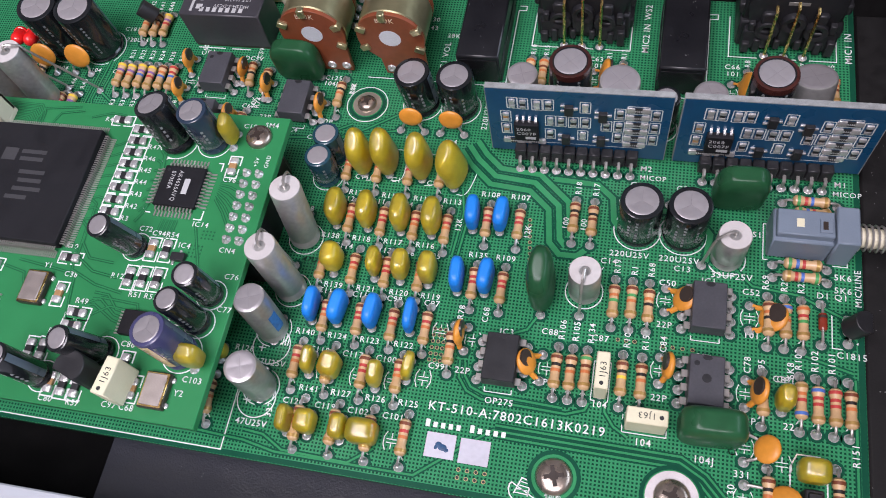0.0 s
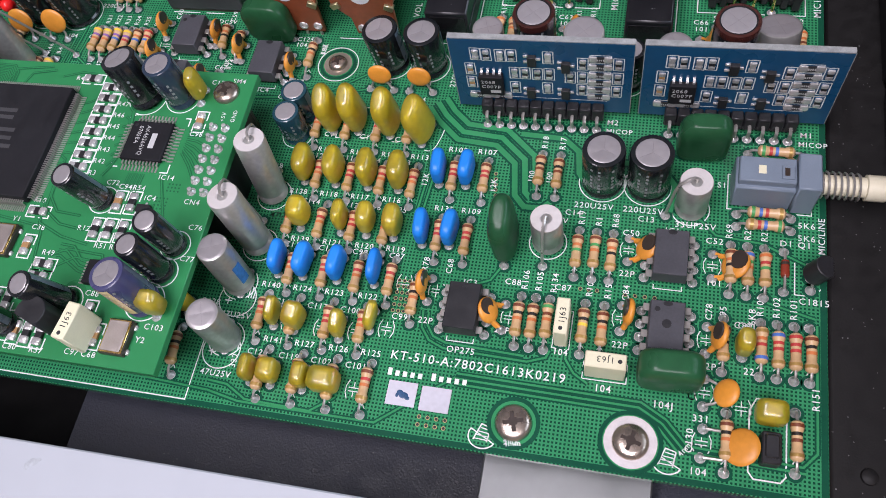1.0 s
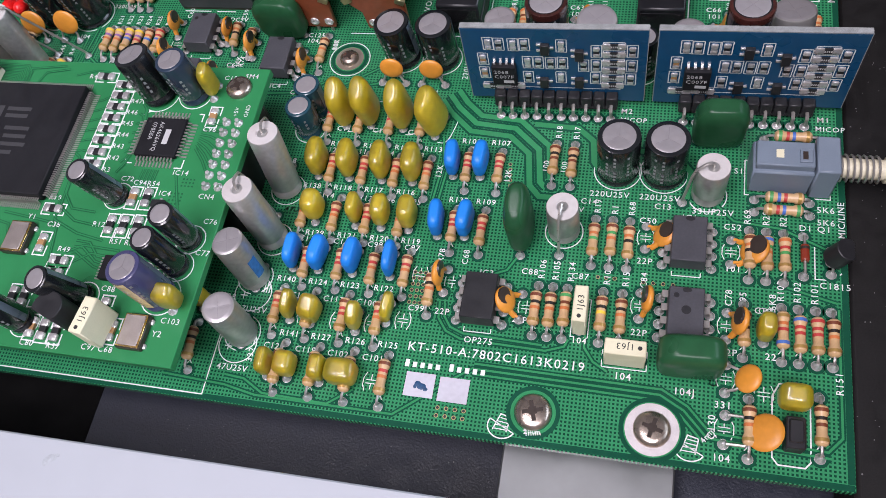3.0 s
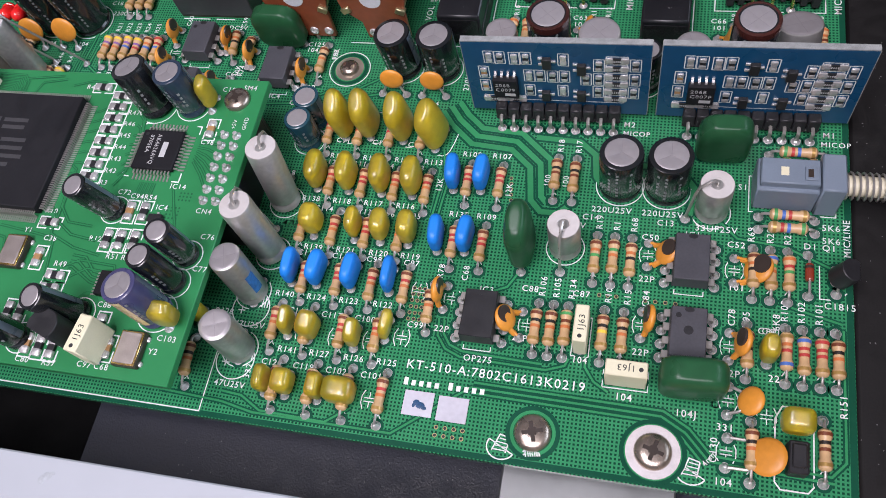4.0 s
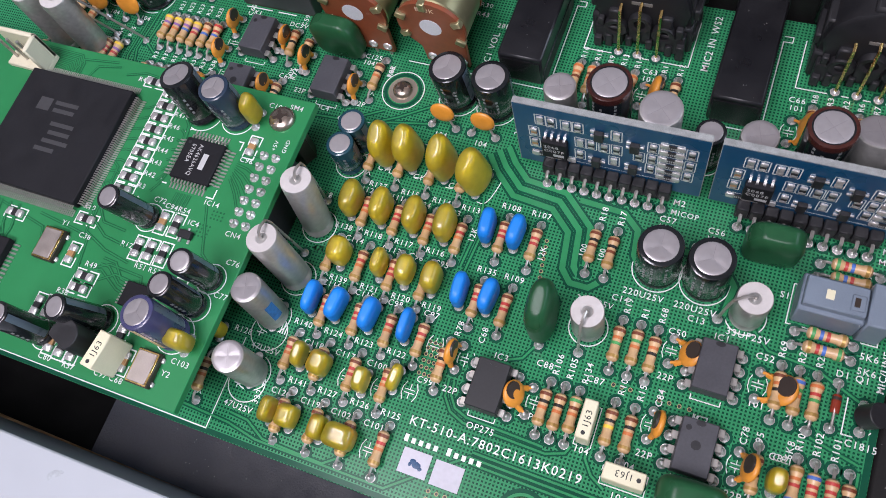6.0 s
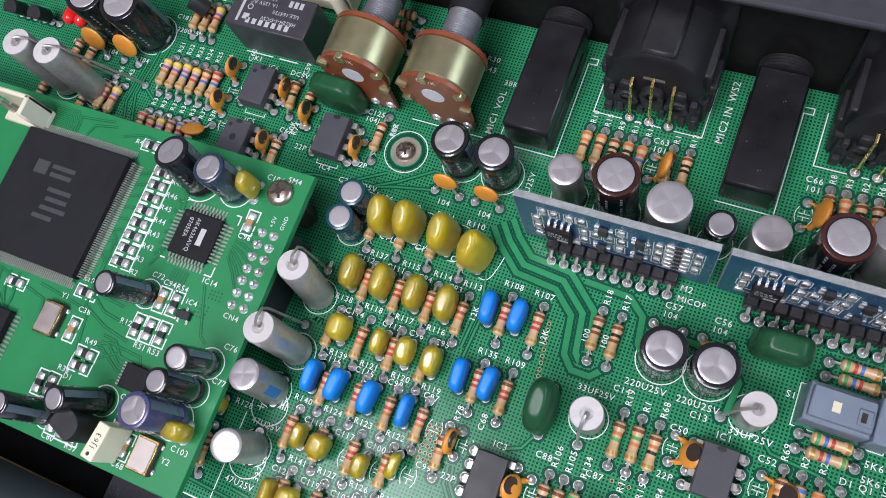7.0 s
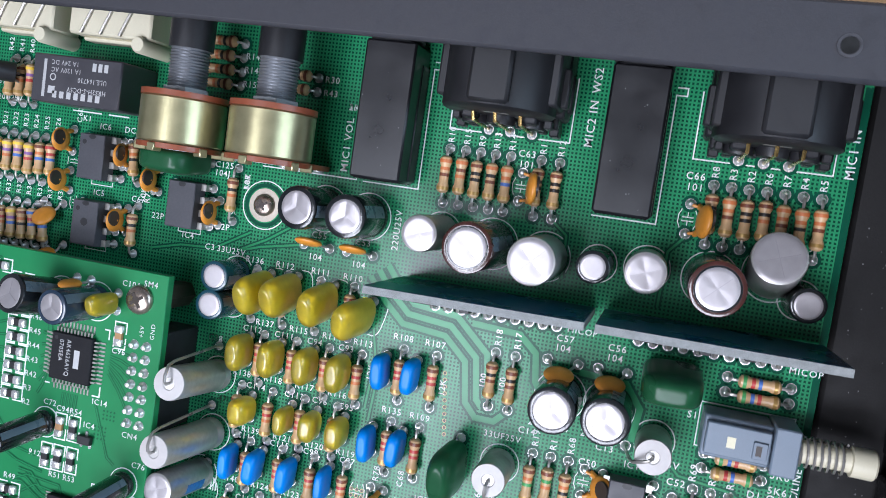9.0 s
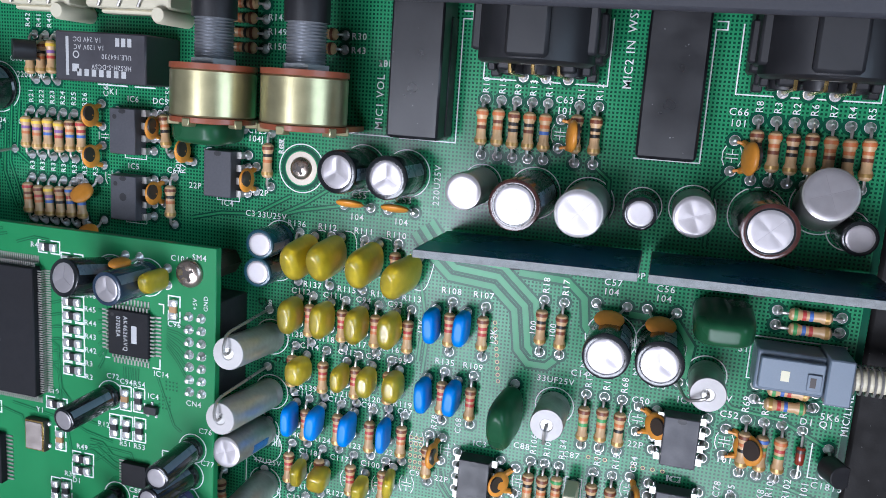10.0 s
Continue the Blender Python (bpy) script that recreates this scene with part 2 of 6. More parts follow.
# ---- the opened case ----
tone_wall = shade("black_gloss_strip", (0.006, 0.006, 0.007), 0.3, var=0.2, grain=200)
case = thing("equipment_case", at(0, 0, -18), "opened black powder-coated metal equipment case with a folded front rim", "case")
part("floor_pan", box(-85.5, -59.3, 0, 62, 61, 2.0), PAN, case)
# near-black sheet put in for the shade of the open bay at left
part("felt_floor", box(-190, -59.3, 0, -85.5, 61, 1.6), BAYSHADE, case, "near-black sheet standing in for shade in the left bay")
part("front_wall", box(-190, 59, 2.0, 62, 61, 47), DARK, case)
rim = box(-190, 52, 47, 62, 61, 48.5, 0.5)
part("front_rim", rim, RIM, case, "folded black rim with a threaded hole")
part("screw_hole", disc(1.35, 0.0, 0.16, 24, 1.05), shade("dull_thread_steel", (0.10, 0.10, 0.11), 0.4, 0.7), case, at=at(38.6, 56.0, 48.45))
# no hole is cut: a black disc on the rim paints its dark inside
part("hole_bottom", disc(0.96, 0.0, 0.06, 16), shade("hole_shade", (0.004, 0.004, 0.004), 0.9), case, at=at(38.6, 56.0, 48.52))
part("side_wall", box(60, -57, 2.0, 62, 59, 47), DARK, case)
part("side_step", box(48.9, -56, 2.0, 60, 59, 15.0, 0.8), DARK, case)
for i in range(4):
    part("wall_slot", box(58.6, -48 + 26 * i, 16.0, 60.0, -25 + 26 * i, 26.0, 0.4), tone_wall, case, "glossy black slot strip on the side wall")
part("stud", turned([(1.3, 0), (1.2, 0.5), (0.7, 0.8), (0, 0.85)], 14), DARK, case, at=at(54.5, -42.0, 15.0))
part("left_wall", box(-190, -57, 2.0, -188, 59, 47), DARK, case)
lip = thing("white_cover", at(0, 0.55, 0, 0, 0, 0.6), "white painted metal cover standing behind the case", "cover")
part("cover_plate", box(-190, -130, 6.5, -3, -59.2, 8, 0.3), WHITE, lip)
smudge = merge(*[moved(blob(u, v, 0.03, 2.0, 14, 6), mpose(x, y, 8.0)) for x, y, u, v in ((-74.0, -62.3, 0.9, 0.6), (-74.8, -63.0, 0.6, 0.8), (-73.2, -61.8, 0.5, 0.3))])
part("smudge", smudge, shade("grey_smudge", (0.33, 0.35, 0.37), 0.7, var=0.3, grain=600), lip, "faint grey smudge on the paint")
part("cover_skirt", box(-190, -61, -18, -3, -59.4, 6.5, 0.2), WHITE, lip)
bracket = thing("support_bracket", at(10, -50, -16), "grey zinc-plated steel bracket under the board edge", "bracket")
part("plate", box(-14, -8, 5.0, 14, 12, 6.2, 0.3), STEEL, bracket)
part("foot", box(-14, 10.8, 0, 14, 12, 5.0), STEEL, bracket)
part("foot", box(-14, -8, 0, 14, -6.8, 5.0), STEEL, bracket)

# ---- the boards ----
board = thing("main_circuit_board", at(0, 0, -1.6), "large green circuit board with hatched copper and white print", "circuit board")
part("laminate", box(-175, -48.1, 0, 48.2, 58, 1.6, 0.12), [MASK], board)
dboard = thing("digital_circuit_board", at(0, 0, 11.4), "bright green processor board mounted above the main board", "circuit board")
part("laminate", box(-150, -46.8, 0, -55, 12.6, 1.6, 0.12), [MASK2], dboard)

# dust on the dark metal and plastic
specks = []
for i in range(120):
    if i < 70:
        x, y, z = random.uniform(49.5, 58), random.uniform(-54, 40), -2.99
    elif i < 106:
        x, y, z = random.uniform(-70, 50), random.uniform(-56, -48), -15.99
    else:
        x, y, z = random.choice((-23.5, 15.7)) + random.uniform(-3.8, 3.8), random.uniform(34, 52), 8.19
    specks.append(moved(disc(random.uniform(0.05, 0.13), 0, 0.03, 6), mpose(x, y, z)))
tagged(part("dust", merge(*specks), shade("pale_dust", (0.14, 0.14, 0.14), 0.9)), "pale dust specks on dark surfaces", "dust", kind="stuff")

# ---- shared meshes, pads and print ----
MESH = {}
PADS, PADS_UP, RINGS, LINES, LINES_UP = [], [], [], [], []


def cached(key, make, material, smooth=True):
    """make() gives a bmesh; the mesh is built once for each key."""
    k = (key, material.name)
    if k not in MESH:
        MESH[k] = finish(str(key[0]), make(), material, smooth)
    return MESH[k]


def tone(name, r, g, b, rough=0.4, **more):
    return shade(name, (r, g, b), rough, **more)


TAN = tone("tan_lacquer", 0.54, 0.35, 0.18, 0.35, var=0.14, grain=500)
BANDS = {
    "k": tone("band_black", 0.02, 0.015, 0.012, 0.4), "n": tone("band_brown", 0.16, 0.045, 0.02, 0.4), "r": tone("band_red", 0.42, 0.045, 0.04, 0.4),
    "o": tone("band_orange", 0.50, 0.15, 0.045, 0.4), "y": tone("band_yellow", 0.75, 0.50, 0.05, 0.4), "g": tone("band_green", 0.06, 0.28, 0.08, 0.4),
    "b": tone("band_blue", 0.06, 0.14, 0.42, 0.4), "v": tone("band_violet", 0.22, 0.10, 0.30, 0.4), "e": tone("band_grey", 0.3, 0.3, 0.3, 0.4),
    "a": tone("band_gold", 0.42, 0.26, 0.08, 0.3, metal=0.4),
}
YELLOW = tone("yellow_resin", 0.86, 0.70, 0.055, 0.32, var=0.25, grain=160, trans=0.8, coat=0.5, spec=0.4)
CORE = tone("pale_yellow_core", 0.72, 0.62, 0.12, 0.5, var=0.3, grain=300)
BLUE = tone("blue_resin", 0.008, 0.19, 0.62, 0.42, var=0.12, grain=150, spec=0.35)
GREEN = tone("green_resin", 0.014, 0.070, 0.028, 0.30, var=0.3, grain=120, spec=0.22)
ORANGE = tone("orange_ceramic_coat", 0.60, 0.24, 0.03, 0.4, var=0.15, grain=250, bump=0.03)
# dark brown of coats and bands, also painted as shade on screw heads
BROWNSHADE = tone("dark_brown_coat_and_shade", 0.035, 0.025, 0.02, 0.35)
SLEEVE = tone("black_sleeve", 0.008, 0.0095, 0.011, 0.2, var=0.3, coat=0.3, grain=170, bump=0.10)
TEAL = tone("dark_teal_sleeve", 0.012, 0.05, 0.07, 0.25, var=0.2, coat=0.3, grain=150)
NAVY = tone("navy_sleeve", 0.02, 0.035, 0.06, 0.25, var=0.2, coat=0.3, grain=150)
PURPLE = tone("violet_sleeve", 0.05, 0.05, 0.12, 0.28, var=0.3, coat=0.3, grain=150)
CAN = tone("bare_aluminium_can", 0.46, 0.45, 0.43, 0.36, metal=0.7, var=0.22, grain=250)
ALTOP = tone("aluminium_top", 0.40, 0.375, 0.385, 0.38, metal=0.55, var=0.08, grain=250)
WHITECAP = tone("white_end_disc", 0.49, 0.46, 0.445, 0.5, var=0.1, grain=250)
STRIPE = tone("pale_sleeve_print", 0.10, 0.13, 0.16, 0.3)
GOLD = tone("gold_plating", 0.75, 0.52, 0.20, 0.25, metal=1.0)
CREAM = tone("cream_plastic", 0.66, 0.62, 0.44, 0.4, var=0.06)
NYLON = tone("white_nylon", 0.60, 0.56, 0.42, 0.45, var=0.05)
INK = tone("black_ink", 0.02, 0.02, 0.02, 0.6)
PALE = tone("pale_print", 0.42, 0.42, 0.42, 0.6)
SLEEVEPRINT = tone("grey_sleeve_print", 0.17, 0.18, 0.18, 0.4, var=0.4, grain=500)
FAINT = tone("faint_laser_print", 0.034, 0.034, 0.037, 0.6)
BROWN = tone("brown_phenolic", 0.22, 0.055, 0.022, 0.4, var=0.2, grain=180, coat=0.2)
BRASS = tone("yellow_passivated_steel", 0.46, 0.42, 0.24, 0.34, metal=0.85, var=0.2, grain=120)
GREYBLUE = tone("grey_blue_plastic", 0.16, 0.20, 0.25, 0.42, var=0.06)
CHIPTAN = tone("tan_ceramic", 0.34, 0.19, 0.08, 0.45)
REDLED = tone("red_led_lens", 0.75, 0.02, 0.02, 0.15, coat=0.5, sub=0.2)
SCREW = tone("nickel_screw", 0.37, 0.31, 0.26, 0.28, metal=0.9, var=0.3, grain=400)
CRYSTAL = tone("crystal_lid", 0.40, 0.35, 0.32, 0.4, metal=0.7, var=0.1)


def joint(parent, x, y, up=False, z=0.0, r=0.8, world=True):
    """A solder cone on its pad; x, y in the thing's own frame."""
    def make():
        return turned([(r, 0.0), (r * 0.94, 0.15), (r * 0.7, 0.42), (r * 0.48, 0.75), (r * 0.3, 1.0), (0.0, 1.05)], 12)
    part("solder_joint", cached(("solder_joint", r), make, SOLDER), None, parent, at=at(x, y, z + 0.02))
    if world:
        p = parent.matrix_basis @ Vector((x * MM, y * MM, 0))
        (PADS_UP if up else PADS).append((p.x / MM, p.y / MM))


def wire(parent, points, r=0.24, name="lead", material=None):
    key = (name, r, tuple(tuple(round(c, 2) for c in p) for p in points))
    part(name, cached(key, lambda: tube(points, r), material or TIN), None, parent)


def resistor(xa, ya, xb, yb, bands, label="tan resistor with colour bands soldered on the main board", group="resistors", lift=1.45):
    dx, dy = xb - xa, yb - ya
    span = round(math.hypot(dx, dy), 1)
    jig = random.Random(int(xa * 31 + ya * 77))
    ob = thing("resistor", at((xa + xb) / 2, (ya + yb) / 2, 0, 0, 0, math.degrees(math.atan2(dy, dx)) - 90), label, "resistor", group)
    s = jig.uniform(-0.25, 0.25)
    z = lift
    body = lambda: turned([(0.0, -3.12), (0.55, -3.05), (0.92, -2.75), (1.02, -2.3), (0.98, -1.75), (0.82, -1.4), (0.8, 1.4), (0.98, 1.75), (1.02, 2.3), (0.92, 2.75), (0.55, 3.05), (0.0, 3.12)], 14)
    bm = part("body", cached(("body_r",), body, TAN), None, ob, at=at(0, s, z, -90))
    for code, p, rr in zip(bands, (-2.2, -0.95, 0.05, 2.25) if len(bands) == 4 else (-2.25, -1.0, -0.15, 0.7, 2.25), (1.05, 0.835, 0.835, 1.05) if len(bands) == 4 else (1.05, 0.835, 0.835, 0.835, 1.05)):
        part("band", cached(("band", rr), lambda: turned([(rr, -0.27), (rr, 0.27)], 14, False), BANDS[code]), None, bm, at=at(0, 0, p))
    h = span / 2
    for sg in (-1, 1):
        wire(ob, [(0, sg * 3.0 + s, z), (0, sg * (h - 0.75), z), (0, sg * (h - 0.3), z - 0.2), (0, sg * h, z - 0.7), (0, sg * h, 0.1)])
        joint(ob, 0, sg * h)
    if xa > -70:
        ux, uy = dx / span, dy / span
        LINES.append(([(xb - ux * q - uy * w, yb - uy * q + ux * w) for w, q in ((-0.75, 0.7), (0, 1.9), (0.75, 0.7))], 0.17))
    return ob


def film_cap(x, y, thick, wide, tall, material, label, group, tilt=0.0, pitch=None, rz=0, yaw=0, base=0.9, square=2.6, up=False, legs=True, slant=0.28):
    """A dipped film capacitor, thin across its own x, its leads apart along y."""
    ob = thing("film_capacitor", at(x, y, 13 if up else 0, 0, 0, rz), label, "capacitor", group)
    key = ("film", thick, wide, tall, square, slant)
    
    def make():
        bm = dipped(thick / 2, wide / 2, tall, square)
        for v in bm.verts:
            if v.co.z > tall * 0.6:
                v.co.z += slant * v.co.y * (v.co.z / tall - 0.6) / 0.4
        return bm

    body = part("body", cached(key, make, material), None, ob, at=at(0, 0, base, yaw, tilt, 0))
    if material is YELLOW:
        core = lambda: box(-thick * 0.2, -wide * 0.33, tall * 0.16, thick * 0.2, wide * 0.33, tall * 0.84, min(0.18 * thick, 0.5), 2)
        part("core", cached(("core", thick, wide, tall), core, CORE), None, body, "pale wound core inside the resin")
    p = (pitch or wide * 0.78) / 2
    if legs:
        for sg in (-1, 1):
            wire(ob, [(0, sg * p * 0.9, base + 0.8), (0, sg * p, 0.7), (0, sg * p, 0.0)], 0.22)
            joint(ob, 0, sg * p, up)
    return ob


def scored_top(rt, z0, z1, angles, n=48):
    """An aluminium can top, pressed in along its score lines."""
    bm = bmesh.new()
    rings = []
    depth = {0: 0.0, 3: 0.08}.get(len(angles), 0.04)
    for k, drop in ((1.0, z1 - z0), (1.0, 0.1), (0.93, 0.02), (0.8, 0.0), (0.6, 0.0), (0.4, 0.0), (0.2, 0.0)):
        ring = []
        for i in range(n):
            a_ = 2 * math.pi * i / n
            x, y = rt * k * math.cos(a_), rt * k * math.sin(a_)
            dip = 0.0
            for q in angles if k < 0.95 else ():
                c, d = math.cos(radians(q)), math.sin(radians(q))
                along, off = x * c + y * d, abs(x * d - y * c)
                if along > -0.1:
                    dip = max(dip, depth * max(0.0, 1 - off / (0.3 * rt)) * (1.0 if k < 0.85 else 0.3))
            ring.append(bm.verts.new((x, y, z1 - drop - dip)))
        rings.append(ring)
    for a_, b_ in zip(rings, rings[1:]):
        for i in range(n):
            bm.faces.new((a_[i], a_[(i + 1) % n], b_[(i + 1) % n], b_[i]))
    hub = bm.verts.new((0, 0, z1 - depth))
    for i in range(n):
        bm.faces.new((rings[-1][i], rings[-1][(i + 1) % n], hub))
    return bm


def can(x, y, r, h, sleeve, label, group="electrolytic capacitors", lean=(0, 0), vent="K", z0=0.0, top=None, stripe=True, ring=True, name="electrolytic_capacitor"):
    """A radial electrolytic: sleeve rolled in over the rim, groove near the foot, scored top."""
    ob = thing(name, at(x, y, z0, lean[0], lean[1], 0), label, "capacitor", group)
    bare = sleeve in (CAN,)
    body = lambda: turned([(r * 0.9, 0), (r, 0.25), (r, 1.0), (r * 0.93, 1.35), (r, 1.7), (r, h - 0.45), (r * 0.97, h - 0.12), (r * 0.88, h), (r * 0.77, h), (r * 0.75, h - 0.12)], 28, False)
    part("sleeve" if not bare else "body", cached(("sleeve", r, h), body, sleeve), None, ob)
    part("foot", cached(("foot", r), lambda: disc(r * 0.9, 0.0, 0.2, 20), BLACK), None, ob)
    rt = r * (0.77 if not bare else 0.9)
    n = {"Y": (90, 210, 330), "K": (45, 135, 225, 315), "X": (20, 110, 200, 290)}.get(vent, ())
    zt = h + (0.0 if not bare else 0.08)
    part("top", cached(("top", r, h, rt, vent), lambda: scored_top(rt, h - 0.3, zt, n), top or ALTOP), None, ob, "silver scored aluminium top")
    # greyer strips along the scores, with the groove's shadow put into their colour
    for a_ in n:
        part("score_line", cached(("score", rt), lambda: box(0.05, -0.04, -0.03, rt * 0.8, 0.04, 0.0), tone("score_shadow", 0.34, 0.32, 0.33, 0.5, metal=0.6)), None, ob, at=at(0, 0, zt - 0.03, 0, 0, a_))
    if stripe and not bare:
        def band():
            bm = bmesh.new()
            k = 5
            cols = [(bm.verts.new((1.006 * r * math.cos(a1), 1.006 * r * math.sin(a1), 1.8)), bm.verts.new((1.006 * r * math.cos(a1), 1.006 * r * math.sin(a1), h - 0.4))) for a1 in (radians(-16 + 32 * i / k) for i in range(k + 1))]
            for (a1, b1), (c1, d1) in zip(cols, cols[1:]):
                bm.faces.new((a1, c1, d1, b1))
            return bm
        part("polarity_stripe", cached(("stripe", r, h), band, STRIPE), None, ob, at=at(0, 0, 0, 0, 0, (x * 37 + y * 11) % 90 - 20))
        pr = lambda: merge(*[moved(box(-0.02, -0.22, 0, 0.02, 0.22, 0.55), mpose(1.004 * r * math.cos(q), 1.004 * r * math.sin(q), 2.4 + 1.05 * i, 0, 0, math.degrees(q))) for i in range(int((h - 3.4) / 1.05)) for q in (radians(-118), radians(-96), radians(-60)) if (i * 7 + int(q * 10)) % 5])
        part("sleeve_print", cached(("print", r, h), pr, SLEEVEPRINT), None, ob, "rows of small unreadable pale print")
    if ring:
        (RINGS if z0 == 0 else LINES_UP).append((x, y, r + 0.55))
    return ob


def axial_can(x, y, r, h, lean, pad, foot_pad, label, blue=False):
    """A silver axial capacitor stood on end; its upper wire bends over and comes down to a pad."""
    ob = thing("axial_capacitor", at(x, y, 0, lean[0], lean[1], 0), label, "capacitor", "silver axial capacitors")
    part("body", cached(("ax", r, h), lambda: turned([(r * 0.85, 0.4), (r, 0.7), (r, 1.9), (r * 0.92, 2.2), (r * 0.92, 2.5), (r, 2.8), (r, h - 0.25), (r * 0.96, h)], 28), CAN), None, ob)
    part("end_disc", cached(("axend", r, h), lambda: turned([(r * 0.97, h - 0.1), (r * 0.95, h + 0.12), (r * 0.4, h + 0.16), (r * 0.3, h - 0.1), (0, h - 0.1)], 28), WHITECAP), None, ob, "off-white end disc")
    if blue:
        part("wrap", cached(("axwrap", r, h), lambda: moved(box(-0.05, -1.1, 2.9, 0.05, 1.1, h - 2.2), mpose(r - 0.02, 0, 0)), tone("blue_print", 0.05, 0.18, 0.5, 0.4)), None, ob, "patch of blue print", at=at(0, 0, 0, 0, 0, -50))
    inv = ob.matrix_basis.inverted()
    px, py, pz = (inv @ Vector((pad[0] * MM, pad[1] * MM, 0))) / MM
    d = math.hypot(px, py) or 1
    ux, uy = px / d, py / d
    wire(ob, [(0, 0, h - 0.1), (0, 0, h + 0.9), (ux * 0.5, uy * 0.5, h + 1.5), (ux * 1.4, uy * 1.4, h + 1.5), (ux * (r + 0.2), uy * (r + 0.2), h + 0.5), (ux * (r + 0.75), uy * (r + 0.75), h - 1.2), (px, py, pz + 1.2), (px, py, pz)], 0.27)
    joint(ob, px, py, z=pz, world=False)
    PADS.append(pad)
    if foot_pad:
        PADS.append(foot_pad)
        fx, fy, fz = (inv @ Vector((foot_pad[0] * MM, foot_pad[1] * MM, 0))) / MM
        wire(ob, [(0, 0, 0.5), (fx * 0.7, fy * 0.7, 0.4), (fx, fy, fz)], 0.25)
        joint(ob, fx, fy, z=fz, world=False)
    RINGS.append((x, y, r + 0.6))
    return ob


def disc_cap(xa, ya, xb, yb, r, lean=0.0, patch=0, thick=1.25, rise=1.4, label="orange ceramic capacitor with spread leads", oval=1.0, shift=0.0, up=False):
    """An orange ceramic capacitor whose flat body stands over the line of its two pads."""
    if yb < ya:
        xa, ya, xb, yb = xb, yb, xa, ya
    dx, dy = xb - xa, yb - ya
    half = math.hypot(dx, dy) / 2
    ob = thing("ceramic_capacitor", at((xa + xb) / 2, (ya + yb) / 2, 13 if up else 0, 0, 0, math.degrees(math.atan2(dy, dx)) - 90), label, "capacitor", "orange ceramic capacitors")
    key = ("disc", r, thick, oval)
    make = lambda: moved(turned([(0, -thick * 0.5), (r * 0.5, -thick * 0.48), (r * 0.82, -thick * 0.36), (r * 0.97, -thick * 0.15), (r, 0), (r * 0.97, thick * 0.15), (r * 0.82, thick * 0.36), (r * 0.5, thick * 0.48), (0, thick * 0.5)], 22), Matrix.Diagonal((1, oval, 1, 1)) @ pose(0, 0, 0, 0, 0, 0))
    zc = rise + r
    body = part("body", cached(key, make, ORANGE), None, ob, at=at(0, 0, 0, 0, lean, 0) @ at(shift, 0, zc, 0, 90, 0))
    if patch:
        part("dark_patch", cached(("patch", r), lambda: moved(disc(r * (0.6 if r > 2 else 0.72), -0.28, 0.1, 16), Matrix.Diagonal((0.95, 1.05, 1, 1))), BROWNSHADE), None, body, "dark bare patch", at=at(-0.38 * r, 0.16 * r, patch * thick * 0.42))
        for sg in (-1, 1):
            part("coated_shoulder", cached(("shoulder", r, sg), lambda: tube([(0.2 * r, sg * 0.45 * r, 0), (0.75 * r, sg * 0.7 * r, 0), (1.15 * r, sg * 0.82 * r, 0)], 0.5, 8), ORANGE), None, body)
    tx = lambda z: shift * math.cos(radians(lean)) + z * math.sin(radians(lean))
    tz = lambda z: z * math.cos(radians(lean)) - shift * math.sin(radians(lean))
    for sg in (-1, 1):
        q = min(half, r * 0.75)
        wire(ob, [(tx(zc - r * 0.5), sg * q * 0.7, tz(zc - r * 0.5)), (tx(rise), sg * q, max(0.6, tz(rise))), (tx(rise) * 0.4, sg * (q + half) / 2, 0.75), (0, sg * half, 0.5), (0, sg * half, 0)], 0.24, material=TIN if not patch else ORANGE)
        joint(ob, 0, sg * half, up)
    return ob


def dip8(x, y, label, material=None, dimples=0, rz=0):
    """An eight-pin chip, its pins in two rows along y."""
    ob = thing("amplifier_chip", at(x, y, 0, 0, 0, rz), label, "chip", "eight-pin chips")

    def body():
        bm = box(-2.9, -4.25, 0.9, 2.9, 4.25, 4.0)
        for v in bm.verts:
            if v.co.z > 2:
                v.co.x *= 0.94
                v.co.y *= 0.975
        bmesh.ops.bevel(bm, geom=bm.edges[:], offset=0.14, segments=1, affect="EDGES")
        return bm
    part("body", cached(("dip",), body, material or CHIPGREY), None, ob)
    part("notch", cached(("notch",), lambda: moved(disc(0.75, 0, 0.04, 16), Matrix.Diagonal((1, 0.6, 1, 1))), BLACK), None, ob, at=at(0, 3.65, 3.98))
    if dimples:
        part("pin_one_dimple", cached(("dimple", 0.45), lambda: disc(0.45, 0, 0.04, 14), BLACK), None, ob, at=at(-1.6, 2.6, 3.98))
    if dimples > 1:
        part("mould_mark", cached(("dimple", 0.75), lambda: disc(0.75, 0, 0.04, 16), BLACK), None, ob, at=at(0, 0.2, 3.98))

    def pin():
        a_ = merge(box(0, -0.62, 2.0, 1.0, 0.62, 2.25, 0.04), box(0.8, -0.62, 0.9, 1.05, 0.62, 2.2, 0.04), box(0.82, -0.25, -0.1, 1.03, 0.25, 0.95))
        return a_
    for i in range(4):
        for sg in (-1, 1):
            part("pin", cached(("dip_pin",), pin, TIN), None, ob, at=at(sg * 2.75, (i - 1.5) * 2.31, 0, 0, 0, 0 if sg > 0 else 180))
            joint(ob, sg * 3.95, (i - 1.5) * 2.31, r=0.78)
    LINES.append(([(x - 2.3, y - 4.4), (x - 2.3, y - 5.2), (x + 2.3, y - 5.2), (x + 2.3, y - 4.4)], 0.16))
    return ob


